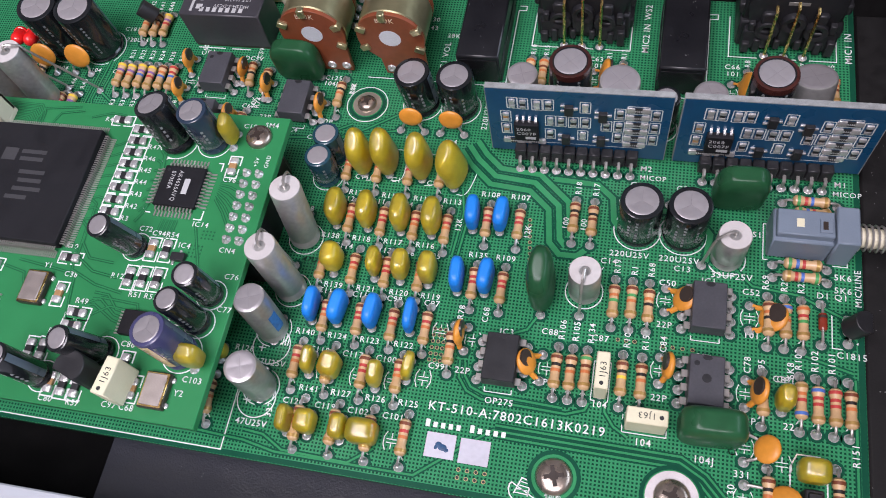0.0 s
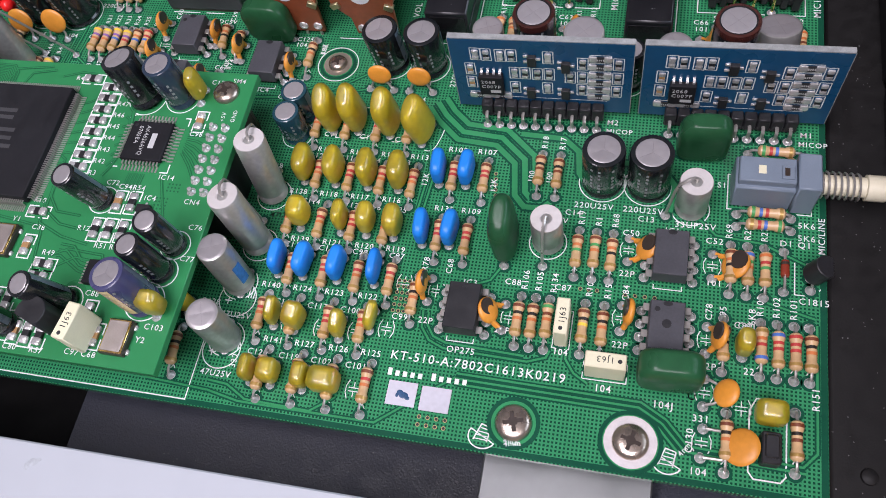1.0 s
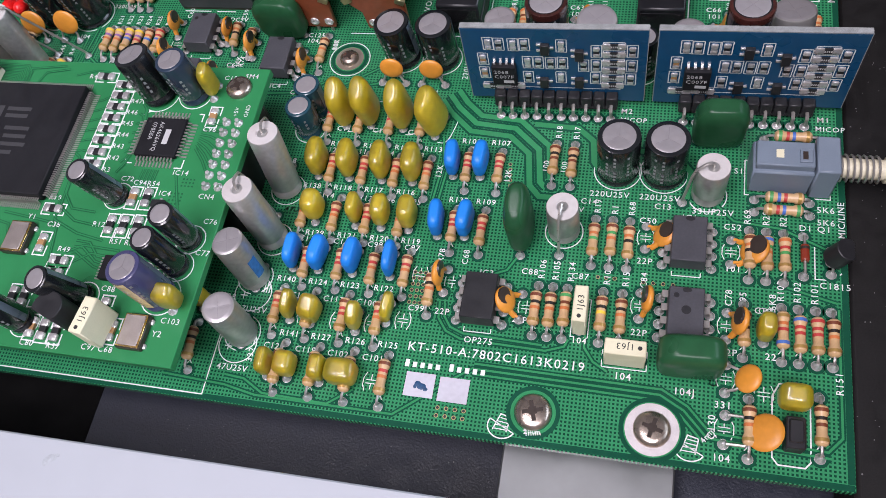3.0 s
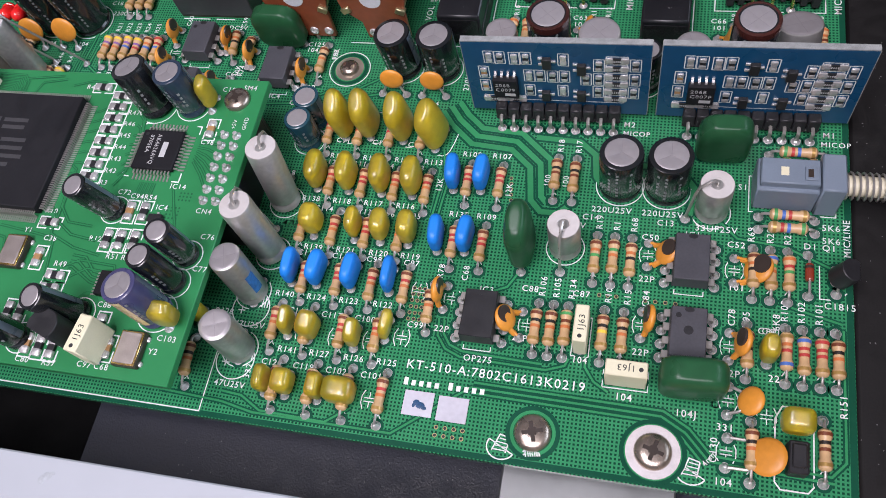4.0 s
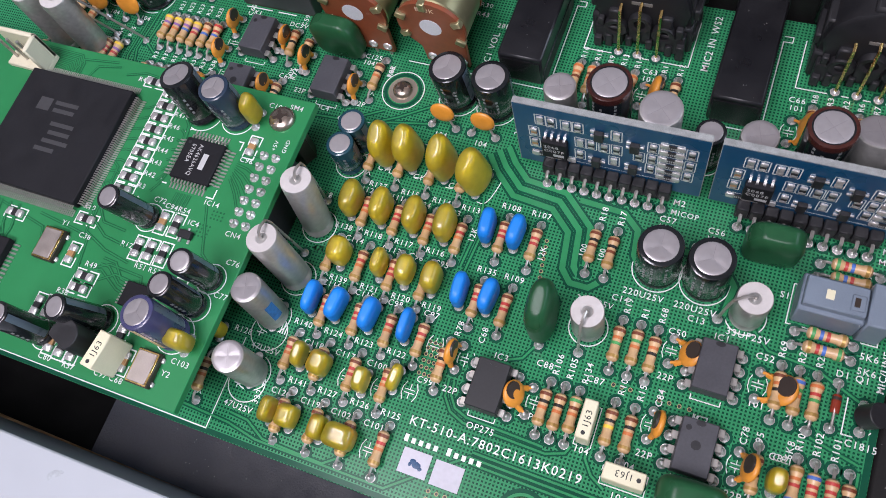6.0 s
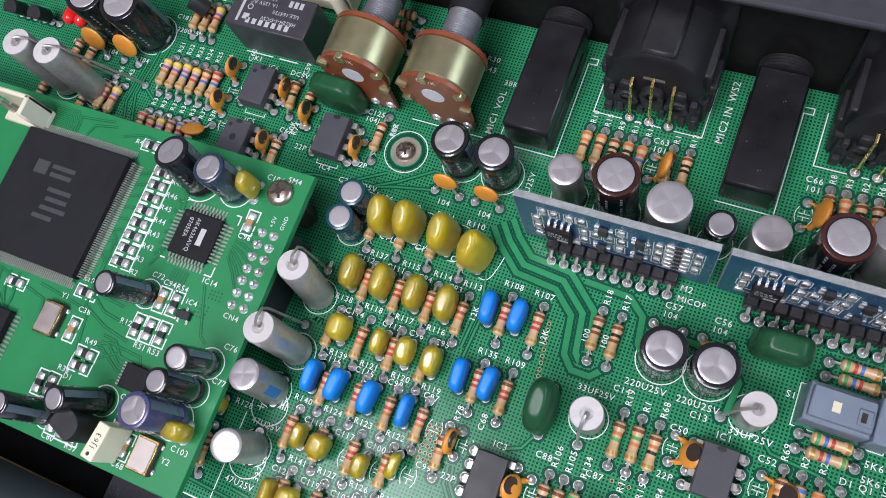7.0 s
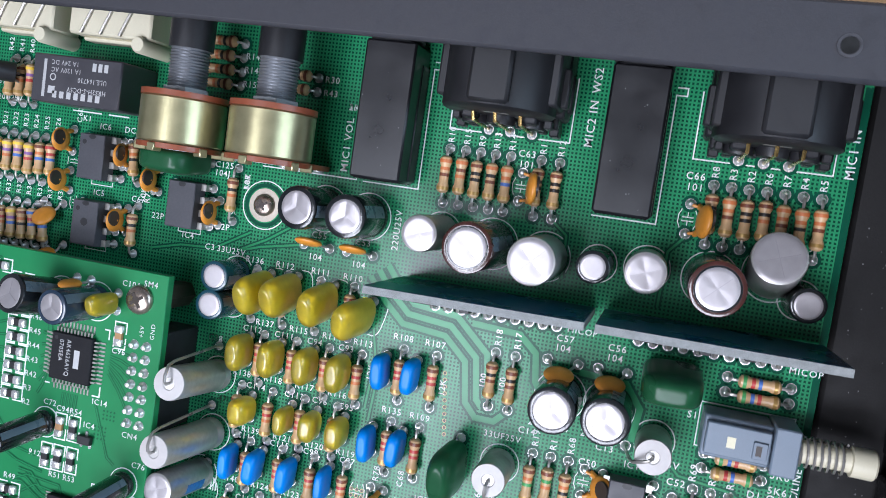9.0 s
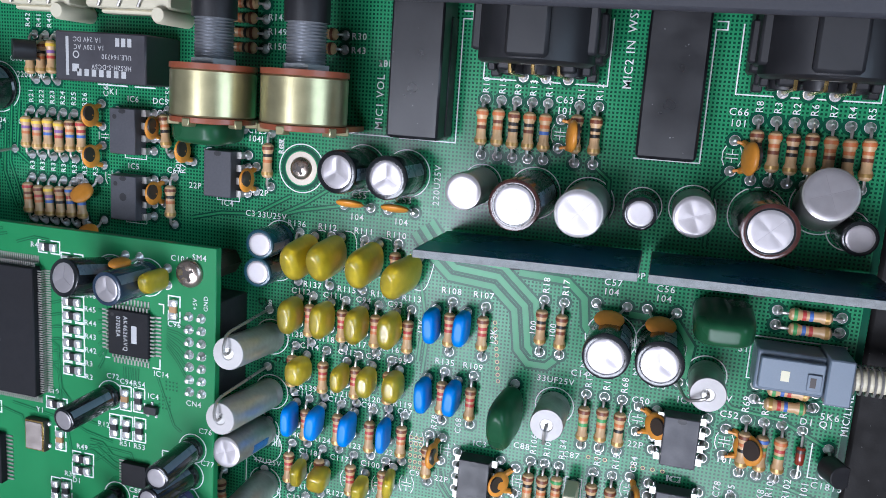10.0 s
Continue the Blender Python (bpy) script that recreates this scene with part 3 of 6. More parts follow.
def screw(x, y, z, r, label, collar=0.0, collar_material=None):
    ob = thing("machine_screw", at(x, y, z, 0, 0, (x * 13) % 90), label, "screw", "cross-head screws")
    part("head", cached(("screw", r), lambda: turned([(r, 0), (r, 0.35), (r * 0.94, 0.7), (r * 0.8, 1.0), (r * 0.58, 1.18), (0, 1.26)], 28), SCREW), None, ob)
    # slightly raised dark bars paint the shade of a sunk cross
    for a_ in (0, 90):
        part("recess", cached(("recess", r), lambda: merge(box(-r * 0.56, -r * 0.11, 1.0, r * 0.56, r * 0.11, 1.275), box(-r * 0.22, -r * 0.18, 1.0, r * 0.22, r * 0.18, 1.28)), BROWNSHADE), None, ob, at=at(0, 0, 0.012 * (a_ > 0), 0, 0, a_))
    if collar:
        part("washer", cached(("washer", r, collar), lambda: disc(collar, 0, 0.12, 32, r * 0.6), collar_material or SOLDER), None, ob, "tinned ring under the head")
    return ob


def chip_part(parent, x, y, z, along, kind, m=None, long=2.3, wide=1.45):
    """A small chip resistor or capacitor on the face of a board."""
    body = {"r": BLACK, "c": CHIPTAN, "s": SOLDER}[kind]
    ob = part("chip_capacitor" if kind == "c" else "chip_resistor", cached(("smd", long, wide, kind), lambda: box(-long / 2 + 0.28, -wide / 2 + 0.06, 0.05, long / 2 - 0.28, wide / 2 - 0.06, 0.62, 0.04), body), None, parent, at=m if m is not None else at(x, y, z, 0, 0, along))
    for sg in (-1, 1):
        part("solder_end", cached(("smdend", long, wide), lambda: moved(blob(0.30 * long, wide / 2 + 0.05, 0.42, 4.6, 14, 6), mpose(0, 0, 0.3)), SOLDER), None, ob, at=at(sg * (long / 2 - 0.02), 0, 0))
    return ob


# ---- resistors, row by row ----
KIND = ("nroa", "nroa", "nrra", "nroa")
for row, y in (("first", 14.6), ("third", -6.75), ("fifth", -26.1)):
    for i, x in enumerate((-46.0, -39.8, -33.5, -27.2)):
        resistor(x, y, x, y - 9.05, KIND[i])
for row, y in (("second", 3.2), ("fourth", -16.6), ("sixth", -36.3)):
    for i, x in enumerate((-42.9, -36.5, -30.2, -24.1)):
        resistor(x, y, x, y - 8.95, KIND[3 - i])
for x, y in ((-16.7, 5.6), (-10.8, 5.6), (-17.2, -7.2), (-12.0, -7.1)):
    resistor(x, y, x, y - 9.0, "nrra")
resistor(-19.2, -19.4, -19.1, -28.4, "nkoa")
for x, code in ((-0.7, "nkoa"), (1.75, "nkoa"), (4.2, "gnoa"), (10.15, "nkya"), (13.3, "nkoa")):
    resistor(x, -20.8, x, -29.9, code)
for x, code in ((7.6, "noga"), (10.6, "ngoa"), (13.5, "noka"), (33.0, "noka"), (35.7, "bgoa"), (38.4, "orga")):
    resistor(x, -7.1, x, -16.2, code)
for y, code in ((-1.05, "gbra"), (-3.45, "arbg")):
    resistor(33.7, y, 42.5, y, code)
for y, code in ((11.4, "grba"), (9.05, "gbra")):
    resistor(35.2, y, 44.4, y, code)
for x, code in ((32.4, "nkka"), (38.1, "aorb"), (40.6, "brra"), (43.15, "rrra"), (45.45, "nkoa")):
    resistor(x, -20.6, x, -29.7, code)
resistor(43.4, -34.7, 43.4, -43.9, "nkna")
resistor(33.4, -36.2, 33.4, -45.4, "nkoa")
for x in (-0.95, 2.4):
    resistor(x, 8.1, x, -1.0, "nkna")
resistor(-60.4, -34.4, -59.6, -43.4, "nkoa")
for i in range(7):
    resistor((-13.7, -11.0, -8.45, -5.9, -3.35, 1.7, 4.7)[i], 40.4, (-13.7, -11.0, -8.45, -5.9, -3.35, 1.7, 4.7)[i], 31.3, ("oona", "onoa", "nkka", "okna", "ooba", "nkka", "nkka")[i])
for i in range(7):
    x = 28.5 + 2.57 * i
    resistor(x, 40.1, x + 0.1, 31.0, ("nkoa", "oona", "nkka", "nkoa", "oona", "ooka", "oona")[i])
for i in range(6):
    resistor(-103.9 + 2.5 * i, 32.4, -103.9 + 2.55 * i, 23.7, ("yvoa", "yvoa", "yvba", "yvra", "noba", "rrba")[i])
    resistor(-104.0 + 2.45 * i, 19.3, -103.6 + 2.5 * i, 11.0, ("rnoa", "nroa", "yvba", "noka", "brba", "orba")[i])
for i in range(3):
    resistor(-102.6 + 2.45 * i, 46.7, -102.5 + 2.45 * i, 38.2, ("nkoa", "nkoa", "yvra")[i])
for x, code in ((-115.4, "nrra"), (-112.6, "yvra")):
    resistor(x, 23.1, x - 0.6, 15.2, code)
resistor(-73.4, 34.4, -72.6, 26.4, "noka")
resistor(-69.4, 33.0, -69.0, 25.5, "nkoa")
resistor(-71.9, 22.2, -71.8, 13.2, "nkoa")
resistor(-52.1, 31.9, -52.1, 22.3, "nkoa")
for i in range(4):
    resistor(-53.8, 53.9 - 2.5 * i, -62.0, 53.9 - 2.5 * i, "nkoa")
for y in (49.4, 47.0):
    resistor(-38.9, y, -46.5, y, "nkoa")
for x in (-127.5, -123.5):
    resistor(x, 31.5, x - 0.5, 23.0, "nkoa")
for x in (-131.0, -120.0):
    resistor(x, 19.5, x - 0.5, 11.5, "nkoa")

# ---- film capacitors ----
for x, y, tilt, turn in ((-42.9, 11.8, -3, 4), (-37.8, 12.2, -5, 2), (-30.9, 11.8, -4, -3), (-23.8, 10.4, -9, -14)):
    film_cap(x, y, 3.9, 6.9, 9.7, YELLOW, "tall glossy yellow dipped film capacitor", "yellow film capacitors", tilt, yaw=7, rz=turn, pitch=4.8, square=2.2)
    c, d = math.cos(radians(turn)), math.sin(radians(turn))
    outline = [(1.9 * math.copysign(abs(math.cos(q)) ** 0.6, math.cos(q)), 3.6 * math.copysign(abs(math.sin(q)) ** 0.6, math.sin(q))) for q in (radians(15 * k) for k in range(25))]
    LINES.append(([(x + 1.0 + c * u - d * v, y + d * u + c * v) for u, v in outline], 0.16))
for x, thick, tilt in ((-45.6, 3.4, 0), (-39.3, 3.1, -3), (-32.8, 3.2, -2), (-26.8, 3.4, 0)):
    film_cap(x, 0.0, thick, 6.4, 5.8, YELLOW, "glossy yellow dipped film capacitor among resistors", "yellow film capacitors", tilt, square=2.4, pitch=4.8, slant=0.1)
for x, thick, wide, tilt in ((-43.7, 3.7, 4.8, -3), (-35.7, 2.3, 4.8, 0), (-30.8, 3.1, 5.0, 3), (-25.6, 3.2, 5.2, 0)):
    film_cap(x, -10.3, thick, wide, 5.2, YELLOW, "small glossy yellow dipped film capacitor", "yellow film capacitors", tilt, square=2.7, pitch=4.2, slant=0.1)
for x, y, thick, tilt, turn in ((-45.4, -19.9, 2.2, 3, 0), (-40.4, -19.8, 2.6, 2, -6), (-33.9, -19.8, 2.4, 0, -4), (-27.0, -19.7, 1.9, 2, 0), (-19.4, 1.8, 2.5, 0, 3), (-14.1, 2.0, 2.5, 0, -3), (-20.1, -10.9, 2.4, 0, 3), (-14.9, -10.6, 2.6, 0, -4)):
    film_cap(x, y, thick, 5.9, 5.0, BLUE, "bright blue dipped film capacitor on the main board", "blue film capacitors", tilt, square=3.0, slant=0.06, rz=turn, pitch=4.4)
for x, y, thick, wide, tilt, turn in ((-43.4, -30.2, 2.1, 4.4, 6, 0), (-39.2, -30.6, 3.6, 4.2, 4, -8), (-31.0, -31.0, 2.4, 4.2, 4, 0), (-25.8, -28.8, 1.9, 4.6, 10, -4)):
    film_cap(x, y, thick, wide, 5.0, YELLOW, "small glossy yellow dipped film capacitor", "yellow film capacitors", tilt, square=3.4, rz=turn, pitch=3.6)
for x, y, thick, wide, tilt in ((-44.7, -40.7, 2.0, 4.4, -4), (-41.0, -40.7, 3.5, 4.0, 0), (-35.2, -40.7, 2.6, 4.2, 0), (-30.9, -40.9, 5.4, 4.2, 0)):
    film_cap(x, y, thick, wide, 4.0, YELLOW, "small yellow dipped film capacitor in the row at the board edge", "yellow film capacitors", tilt, square=3.8, slant=0.1, pitch=3.6)
film_cap(35.4, -25.4, 2.8, 3.8, 5.0, YELLOW, "small yellow dipped capacitor beside chips", "yellow film capacitors")
film_cap(39.2, -36.4, 4.6, 3.6, 3.9, YELLOW, "stubby yellow dipped capacitor on a black connector", "yellow film capacitors", base=2.6, legs=False, square=4)
film_cap(-64.4, 6.6, 2.4, 3.8, 6.4, YELLOW, "small yellow dipped capacitor on the processor board", "yellow film capacitors", up=True)
film_cap(-57.9, -36.0, 4.2, 3.2, 5.0, YELLOW, "small yellow dipped capacitor on the processor board", "yellow film capacitors", up=True, square=3.4)
film_cap(-60.5, -30.5, 3.4, 3.0, 4.2, YELLOW, "small yellow dipped capacitor under the processor board", "yellow film capacitors")
GL = "large dark green dipped film capacitor"
film_cap(-4.6, -11.4, 4.4, 9.0, 11.4, GREEN, GL, "green film capacitors", -3, 8.2, square=2.5)
film_cap(27.0, 10.6, 4.8, 8.8, 11.6, GREEN, GL, "green film capacitors", 7, 6.3, rz=-88, square=4.2, slant=0.0)
film_cap(24.3, -32.0, 5.4, 10.0, 9.0, GREEN, GL, "green film capacitors", 3, 7.0, rz=-88, square=4.4, slant=0.0)
film_cap(-61.4, 32.2, 4.6, 10.2, 10.2, GREEN, GL, "green film capacitors", 4, 7.5, rz=-92, square=4.2, slant=0.0)

# ---- cream box capacitors ----


def box_cap(x, y, thick, long, tall, rz, z0=0.0, flip=False):
    ob = thing("box_capacitor", at(x, y, z0, 0, 0, rz), "cream plastic box capacitor with black print", "capacitor", "cream box capacitors")
    part("body", cached(("boxcap", thick, long, tall), lambda: box(-long / 2, -thick / 2, 0.3, long / 2, thick / 2, tall, 0.18), CREAM), None, ob)
    part("potting", cached(("boxpot", thick, long), lambda: box(-long / 2 + 0.25, -thick / 2 + 0.25, 0.05, long / 2 - 0.25, thick / 2 - 0.25, 0.32), tone("pale_blue_potting", 0.35, 0.45, 0.6)), None, ob)
    write(ob, "1J63", 0, 0, size=1.15, material=INK, m=at(-1.4, -0.55, tall, 0, 0, 0) if not flip else at(1.4, 0.55, tall, 0, 0, 180))
    part("polarity_dot", cached(("bdot",), lambda: disc(0.35, 0, 0.03, 12), INK), None, ob, at=at(-2.2 if not flip else 2.2, 0, tall))
    for sg in (-1, 1):
        wire(ob, [(sg * 2.3, 0, 0.4), (sg * 2.3, 0, 0.0)])
        joint(ob, sg * 2.3, 0, z0 > 0)
    if z0 == 0:
        c_, s_ = math.cos(radians(rz)), math.sin(radians(rz))
        q = [(-long / 2 - 0.3, -thick / 2 - 0.3), (long / 2 + 0.3, -thick / 2 - 0.3), (long / 2 + 0.3, thick / 2 + 0.3), (-long / 2 - 0.3, thick / 2 + 0.3), (-long / 2 - 0.3, -thick / 2 - 0.3)]
        LINES.append(([(x + c_ * u - s_ * v, y + s_ * u + c_ * v) for u, v in q], 0.16))


box_cap(6.95, -25.9, 2.2, 6.2, 6.6, 90)
box_cap(14.5, -32.2, 2.6, 6.4, 6.0, 0, flip=True)
box_cap(-68.6, -41.9, 2.4, 6.2, 7.0, 83, 13.0)

# ---- orange ceramic capacitors ----
SMALL = "small orange ceramic capacitor with a dark patch"
for xa, ya, xb, yb, side, lean, shift in ((-16.8, -19.5, -16.9, -23.9, 1, -4, -0.6), (-3.2, -22.7, -3.2, -27.4, 1, -38, -0.3), (16.3, -7.8, 16.3, -12.2, -1, 48, 0.6), (30.2, -9.2, 30.2, -13.7, -1, 52, 0.8), (16.2, -20.4, 16.2, -25.0, -1, 12, 0.4), (29.9, -22.4, 29.8, -27.0, -1, 22, 0.4)):
    disc_cap(xa, ya, xb, yb, 2.3 if abs(lean) < 50 else 2.6, lean, side, 1.5, 1.2, SMALL, 1.0, shift)
for xa, ya, xb, yb, side, lean in ((-87.7, 34.6, -87.6, 30.4, 1, -3), (-87.6, 26.8, -87.4, 23.0, 1, -4), (-74.8, 33.4, -75.0, 29.0, 1, 6), (-68.0, 29.6, -68.0, 25.4, 1, -3), (-74.0, 21.4, -74.0, 17.0, 1, -4), (-55.0, 25.6, -55.0, 21.2, 1, -3)):
    disc_cap(xa, ya, xb, yb, 2.2, lean, side, 1.3, 1.0, SMALL)
for xa, xb, y in ((-92.8, -88.4, 20.2), (-91.8, -87.4, 12.4)):
    disc_cap(xa, y, xb, y, 2.3, 48, 0, 1.4, 1.2)
disc_cap(30.0, -31.2, 29.9, -35.7, 2.3, 48, 0, 1.4, 1.2, shift=0.8)
disc_cap(30.1, -39.2, 29.9, -43.7, 2.9, 60, 0, 1.3, 3.0, "large round orange ceramic disc capacitor", shift=0.6)
disc_cap(-1.0, 38.0, -1.1, 33.4, 2.6, 16, 1, 1.6, 1.2, SMALL, 1.0, 1.4)
disc_cap(25.6, 36.8, 25.5, 32.1, 2.6, 18, 1, 1.5, 1.2, SMALL, 1.0, 1.2)
for xa, xb, y in ((-37.7, -32.7, 20.4), (-29.5, -24.6, 20.4), (7.6, 12.6, 8.75), (15.8, 20.4, 8.85)):
    disc_cap(xa, y, xb, y, 2.2, -14 if y > 15 else 24, 0, 1.2, 1.6, "flat orange ceramic disc capacitor", 1.1)
for xa, xb, y in ((-124.5, -120.5, 28.4), (-116.0, -112.0, 28.7)):
    disc_cap(xa, y, xb, y, 2.8, -24, 0, 1.2, 1.6, "flat orange ceramic disc capacitor", 1.1)
disc_cap(-72.9, 9.4, -70.0, 9.4, 1.9, 10, 0, 1.3, 1.6, "orange ceramic disc capacitor on the processor board", up=True)

# ---- electrolytic capacitors ----
BS = "black sleeved electrolytic capacitor with a scored silver top"
for x, y in ((10.5, 3.2), (18.5, 3.2)):
    can(x, y, 3.7, 10.9, SLEEVE, BS, vent="Y")
for x, y, lean in ((-34.4, 27.2, (0, -4)), (-26.4, 27.0, (0, -1))):
    can(x, y, 3.6, 10.4, SLEEVE, BS, vent="Y", lean=lean)
for x, y in ((-49.8, 13.2), (-50.1, 8.2)):
    can(x, y, 2.65, 8.0, TEAL, "small dark teal sleeved electrolytic capacitor", vent="")
SC = "bare silver capacitor can with a cross-scored top"
can(-13.2, 26.4, 2.9, 13.0, CAN, SC, vent="X")
can(4.6, 25.1, 3.65, 14.6, CAN, SC, vent="K")
can(20.7, 25.9, 3.1, 11.2, CAN, SC, vent="X")
can(38.8, 28.0, 3.8, 12.0, CAN, SC, lean=(-14, -4), vent="X")
RED = tone("dark_red_black_sleeve", 0.045, 0.013, 0.010, 0.25, var=0.5, coat=0.3, grain=150)
for x in (-4.3, 30.2):
    tall = can(x, 25.8, 3.8, 18.2, SLEEVE, "tall black electrolytic capacitor with a dark red rim", vent="K")
    part("coloured_rim", cached(("rim",), lambda: turned([(3.83, 16.9), (3.83, 17.7), (3.72, 18.12), (3.4, 18.22), (3.15, 18.2)], 28, False), RED), None, tall, "dark red printed rim")
for x, y, h in ((13.1, 25.4, 10.2), (43.2, 24.8, 8.4)):
    can(x, y, 2.55, h, SLEEVE, "small black sleeved electrolytic capacitor", vent="")
can(-75.6, 5.4, 3.3, 10.4, SLEEVE, "black electrolytic capacitor on the processor board", lean=(-8, -9), vent="Y", z0=13)
can(-68.4, 6.0, 2.9, 10.2, NAVY, "navy electrolytic capacitor on the processor board", lean=(0, -3), vent="Y", z0=13)
SB = "slim black electrolytic capacitor on the processor board"
for x, y, lean in ((-76.2, -17.0, (6, -7)), (-59.2, -24.2, (4, 0)), (-59.7, -29.4, (0, -6)), (-75.0, -36.6, (8, -9)), (-84.2, -42.2, (0, -10))):
    can(x, y, 2.25, 10.7, SLEEVE, SB, lean=lean, vent="", z0=13)
violet = can(-61.0, -34.9, 3.0, 10.9, PURPLE, "violet and gold sleeved electrolytic capacitor", lean=(-1, -6), vent="Y", z0=13)
for x in (-120.3, -111.3):
    can(x, 36.4, 4.4, 14.5, SLEEVE, BS, lean=(4, 2), vent="Y")
AL = "silver axial capacitor standing upright with a looped wire"
axial_can(-51.0, -5.8, 2.85, 16.6, (-6, 2), (-51.6, -0.6), None, AL)
axial_can(-50.7, -16.6, 2.85, 16.8, (-3, -3), (-51.6, -11.7), None, AL)
axial_can(2.4, -10.1, 2.75, 9.0, (0, 0), (2.05, -14.8), None, "short silver axial capacitor standing upright")
axial_can(26.0, -0.8, 2.75, 9.3, (0, 0), (21.9, -2.6), None, "short silver axial capacitor standing upright")
blue_can = can(-52.2, -24.6, 2.85, 13.0, CAN, "silver capacitor can with a blue printed side", lean=(-4, -2), vent="X")


def curved_patch(r, z0, z1, a0, a1, k=8):
    bm = bmesh.new()
    cols = [(bm.verts.new((r * math.cos(q), r * math.sin(q), z0)), bm.verts.new((r * math.cos(q), r * math.sin(q), z1))) for q in (radians(a0 + (a1 - a0) * i / k) for i in range(k + 1))]
    for (a_, b_), (c_, d_) in zip(cols, cols[1:]):
        bm.faces.new((a_, c_, d_, b_))
    return bm


part("blue_print", curved_patch(2.875, 3.0, 8.2, -34, 4), tone("blue_sleeve_print", 0.03, 0.16, 0.42, 0.35, var=0.6, grain=300), blue_can, "worn blue printed patch")
part("gold_band", curved_patch(3.02, 1.8, 10.3, -125, -70), tone("gold_sleeve_print", 0.50, 0.40, 0.20, 0.3, var=0.5, grain=300), violet, "pale gold printed stripe")
part("tarnish", curved_patch(2.86, 11.4, 12.4, 120, 260), tone("brown_tarnish", 0.25, 0.15, 0.08, 0.5, var=0.5, grain=400), blue_can, "brown tarnish near the rim")
can(-51.5, -35.4, 2.85, 12.2, CAN, "silver capacitor can with a cross-scored top", lean=(0, 3), vent="X")
for x in (-126.0, -118.0):
    axial_can(x, 20.0, 3.0, 18.0, (0, 2), (x + 10.0, 24.5), None, AL)
for x, y in ((-51.5, -26.8), (-51.1, -37.6), (-51.0, -22.4), (-51.7, -32.5)):
    PADS.append((x, y))

# ---- chips ----
for x, y, n in ((-9.9, -25.2, 0),):
    dip8(x, y, "black eight-pin amplifier chip on the main board", BLACK, n)
for x, y, n in ((23.2, -11.4, 0), (23.3, -24.4, 2), (-60.6, 24.1, 0), (-80.3, 30.1, 1), (-80.2, 17.8, 2)):
    dip8(x, y, "grey eight-pin amplifier chip on the main board", CHIPGREY, n)

# ---- diode and transistors ----
ob = thing("diode", at(41.45, -11.1), "small red glass diode with tinned leads", "diode")
part("body", moved(turned([(0, -1.5), (0.6, -1.45), (0.72, -1.2), (0.72, 1.2), (0.6, 1.45), (0, 1.5)], 14), pose(0, 0, 1.3, -90)), tone("red_glass", 0.20, 0.03, 0.015, 0.12, coat=0.6), ob)
part("cathode_band", moved(turned([(0.74, -0.25), (0.74, 0.25)], 14, False), pose(0, 0.8, 1.3, -90)), BROWNSHADE, ob)
for sg in (-1, 1):
    wire(ob, [(0, sg * 1.4, 1.3), (0, sg * 3.2, 1.2), (0, sg * 3.65, 0.7), (0, sg * 3.65, 0)], 0.22)
    joint(ob, 0, sg * 3.65)


def transistor(x, y, z, rx, ry, rz, label, legs=((-2.1, 0), (0, 0), (2.1, 0)), up=False, big=1.0):
    ob = thing("transistor", at(x, y, 13 if up else 0, 0, 0, rz), label, "transistor", "black transistors")

    def body():
        pts = [(1.9 * math.cos(a_), 1.9 * math.sin(a_)) for a_ in (radians(-35 + 250 * i / 14) for i in range(15))]
        return slab([(big * a_, big * b_) for a_, b_ in pts], 0, 3.9 * big, 0.12)
    part("body", cached(("to92", big), body, BLACK), None, ob, at=at(0, 0, z, rx, ry, 0))
    for lx, ly in legs:
        wire(ob, [(lx * 0.55, 0, z + 0.3), (lx, ly, 0.8), (lx, ly, 0)], 0.24)
        joint(ob, lx, ly, up)


transistor(45.6, -11.9, 1.8, 20, 0, 90, "black plastic transistor leaning at the board edge")
transistor(-99.8, 43.6, 3.0, 40, 0, -90, "black plastic transistor beside the relay")
transistor(-74.6, -41.6, 2.6, 0, 0, -20, "black plastic transistor upright on the processor board", up=True, big=1.4)
transistor(-139.0, 33.0, 2.0, 20, 0, 0, "black plastic transistor on the main board")
transistor(-146.0, 33.0, 2.0, 20, 0, 0, "black plastic transistor on the main board")

# ---- red lamp ----
for dx in (0, 3.2):
    ob = thing("indicator_lamp", at(-130.0 + dx, 35.5, 0), "small red indicator lamp on bent leads", "lamp", "red indicator lamps")
    part("lens", moved(turned([(1.7, 0), (1.7, 0.6), (1.5, 0.7), (1.5, 3.2), (1.2, 4.1), (0.6, 4.6), (0, 4.7)], 18), pose(0, 0, 4.5, 65, 0, 20)), REDLED, ob)
    for lx in (-0.8, 0.8):
        wire(ob, [(lx, 0, 4.6), (lx, 1.2, 3.6), (lx, 1.4, 0)], 0.24)
        joint(ob, lx, 1.4)

# ---- screws ----
screw(1.2, -42.7, 0.05, 2.95, "nickel cross-head screw through the board edge")
screw(19.5, -42.9, 0.05, 2.85, "nickel cross-head screw on a tinned ring", 4.1, tone("tinned_ring", 0.62, 0.58, 0.58, 0.5, metal=0.4))
screw(-46.1, 26.1, 0.05, 2.0, "bright cross-head screw on a tinned ring", 3.0, tone("tinned_ring_bright", 0.40, 0.36, 0.30, 0.4, metal=0.8))
screw(-60.0, 7.8, 13.05, 2.5, "nickel cross-head screw holding the processor board")
LINES.append(("ring", -46.1, 26.1, 4.4))

# ---- upright preamp modules ----


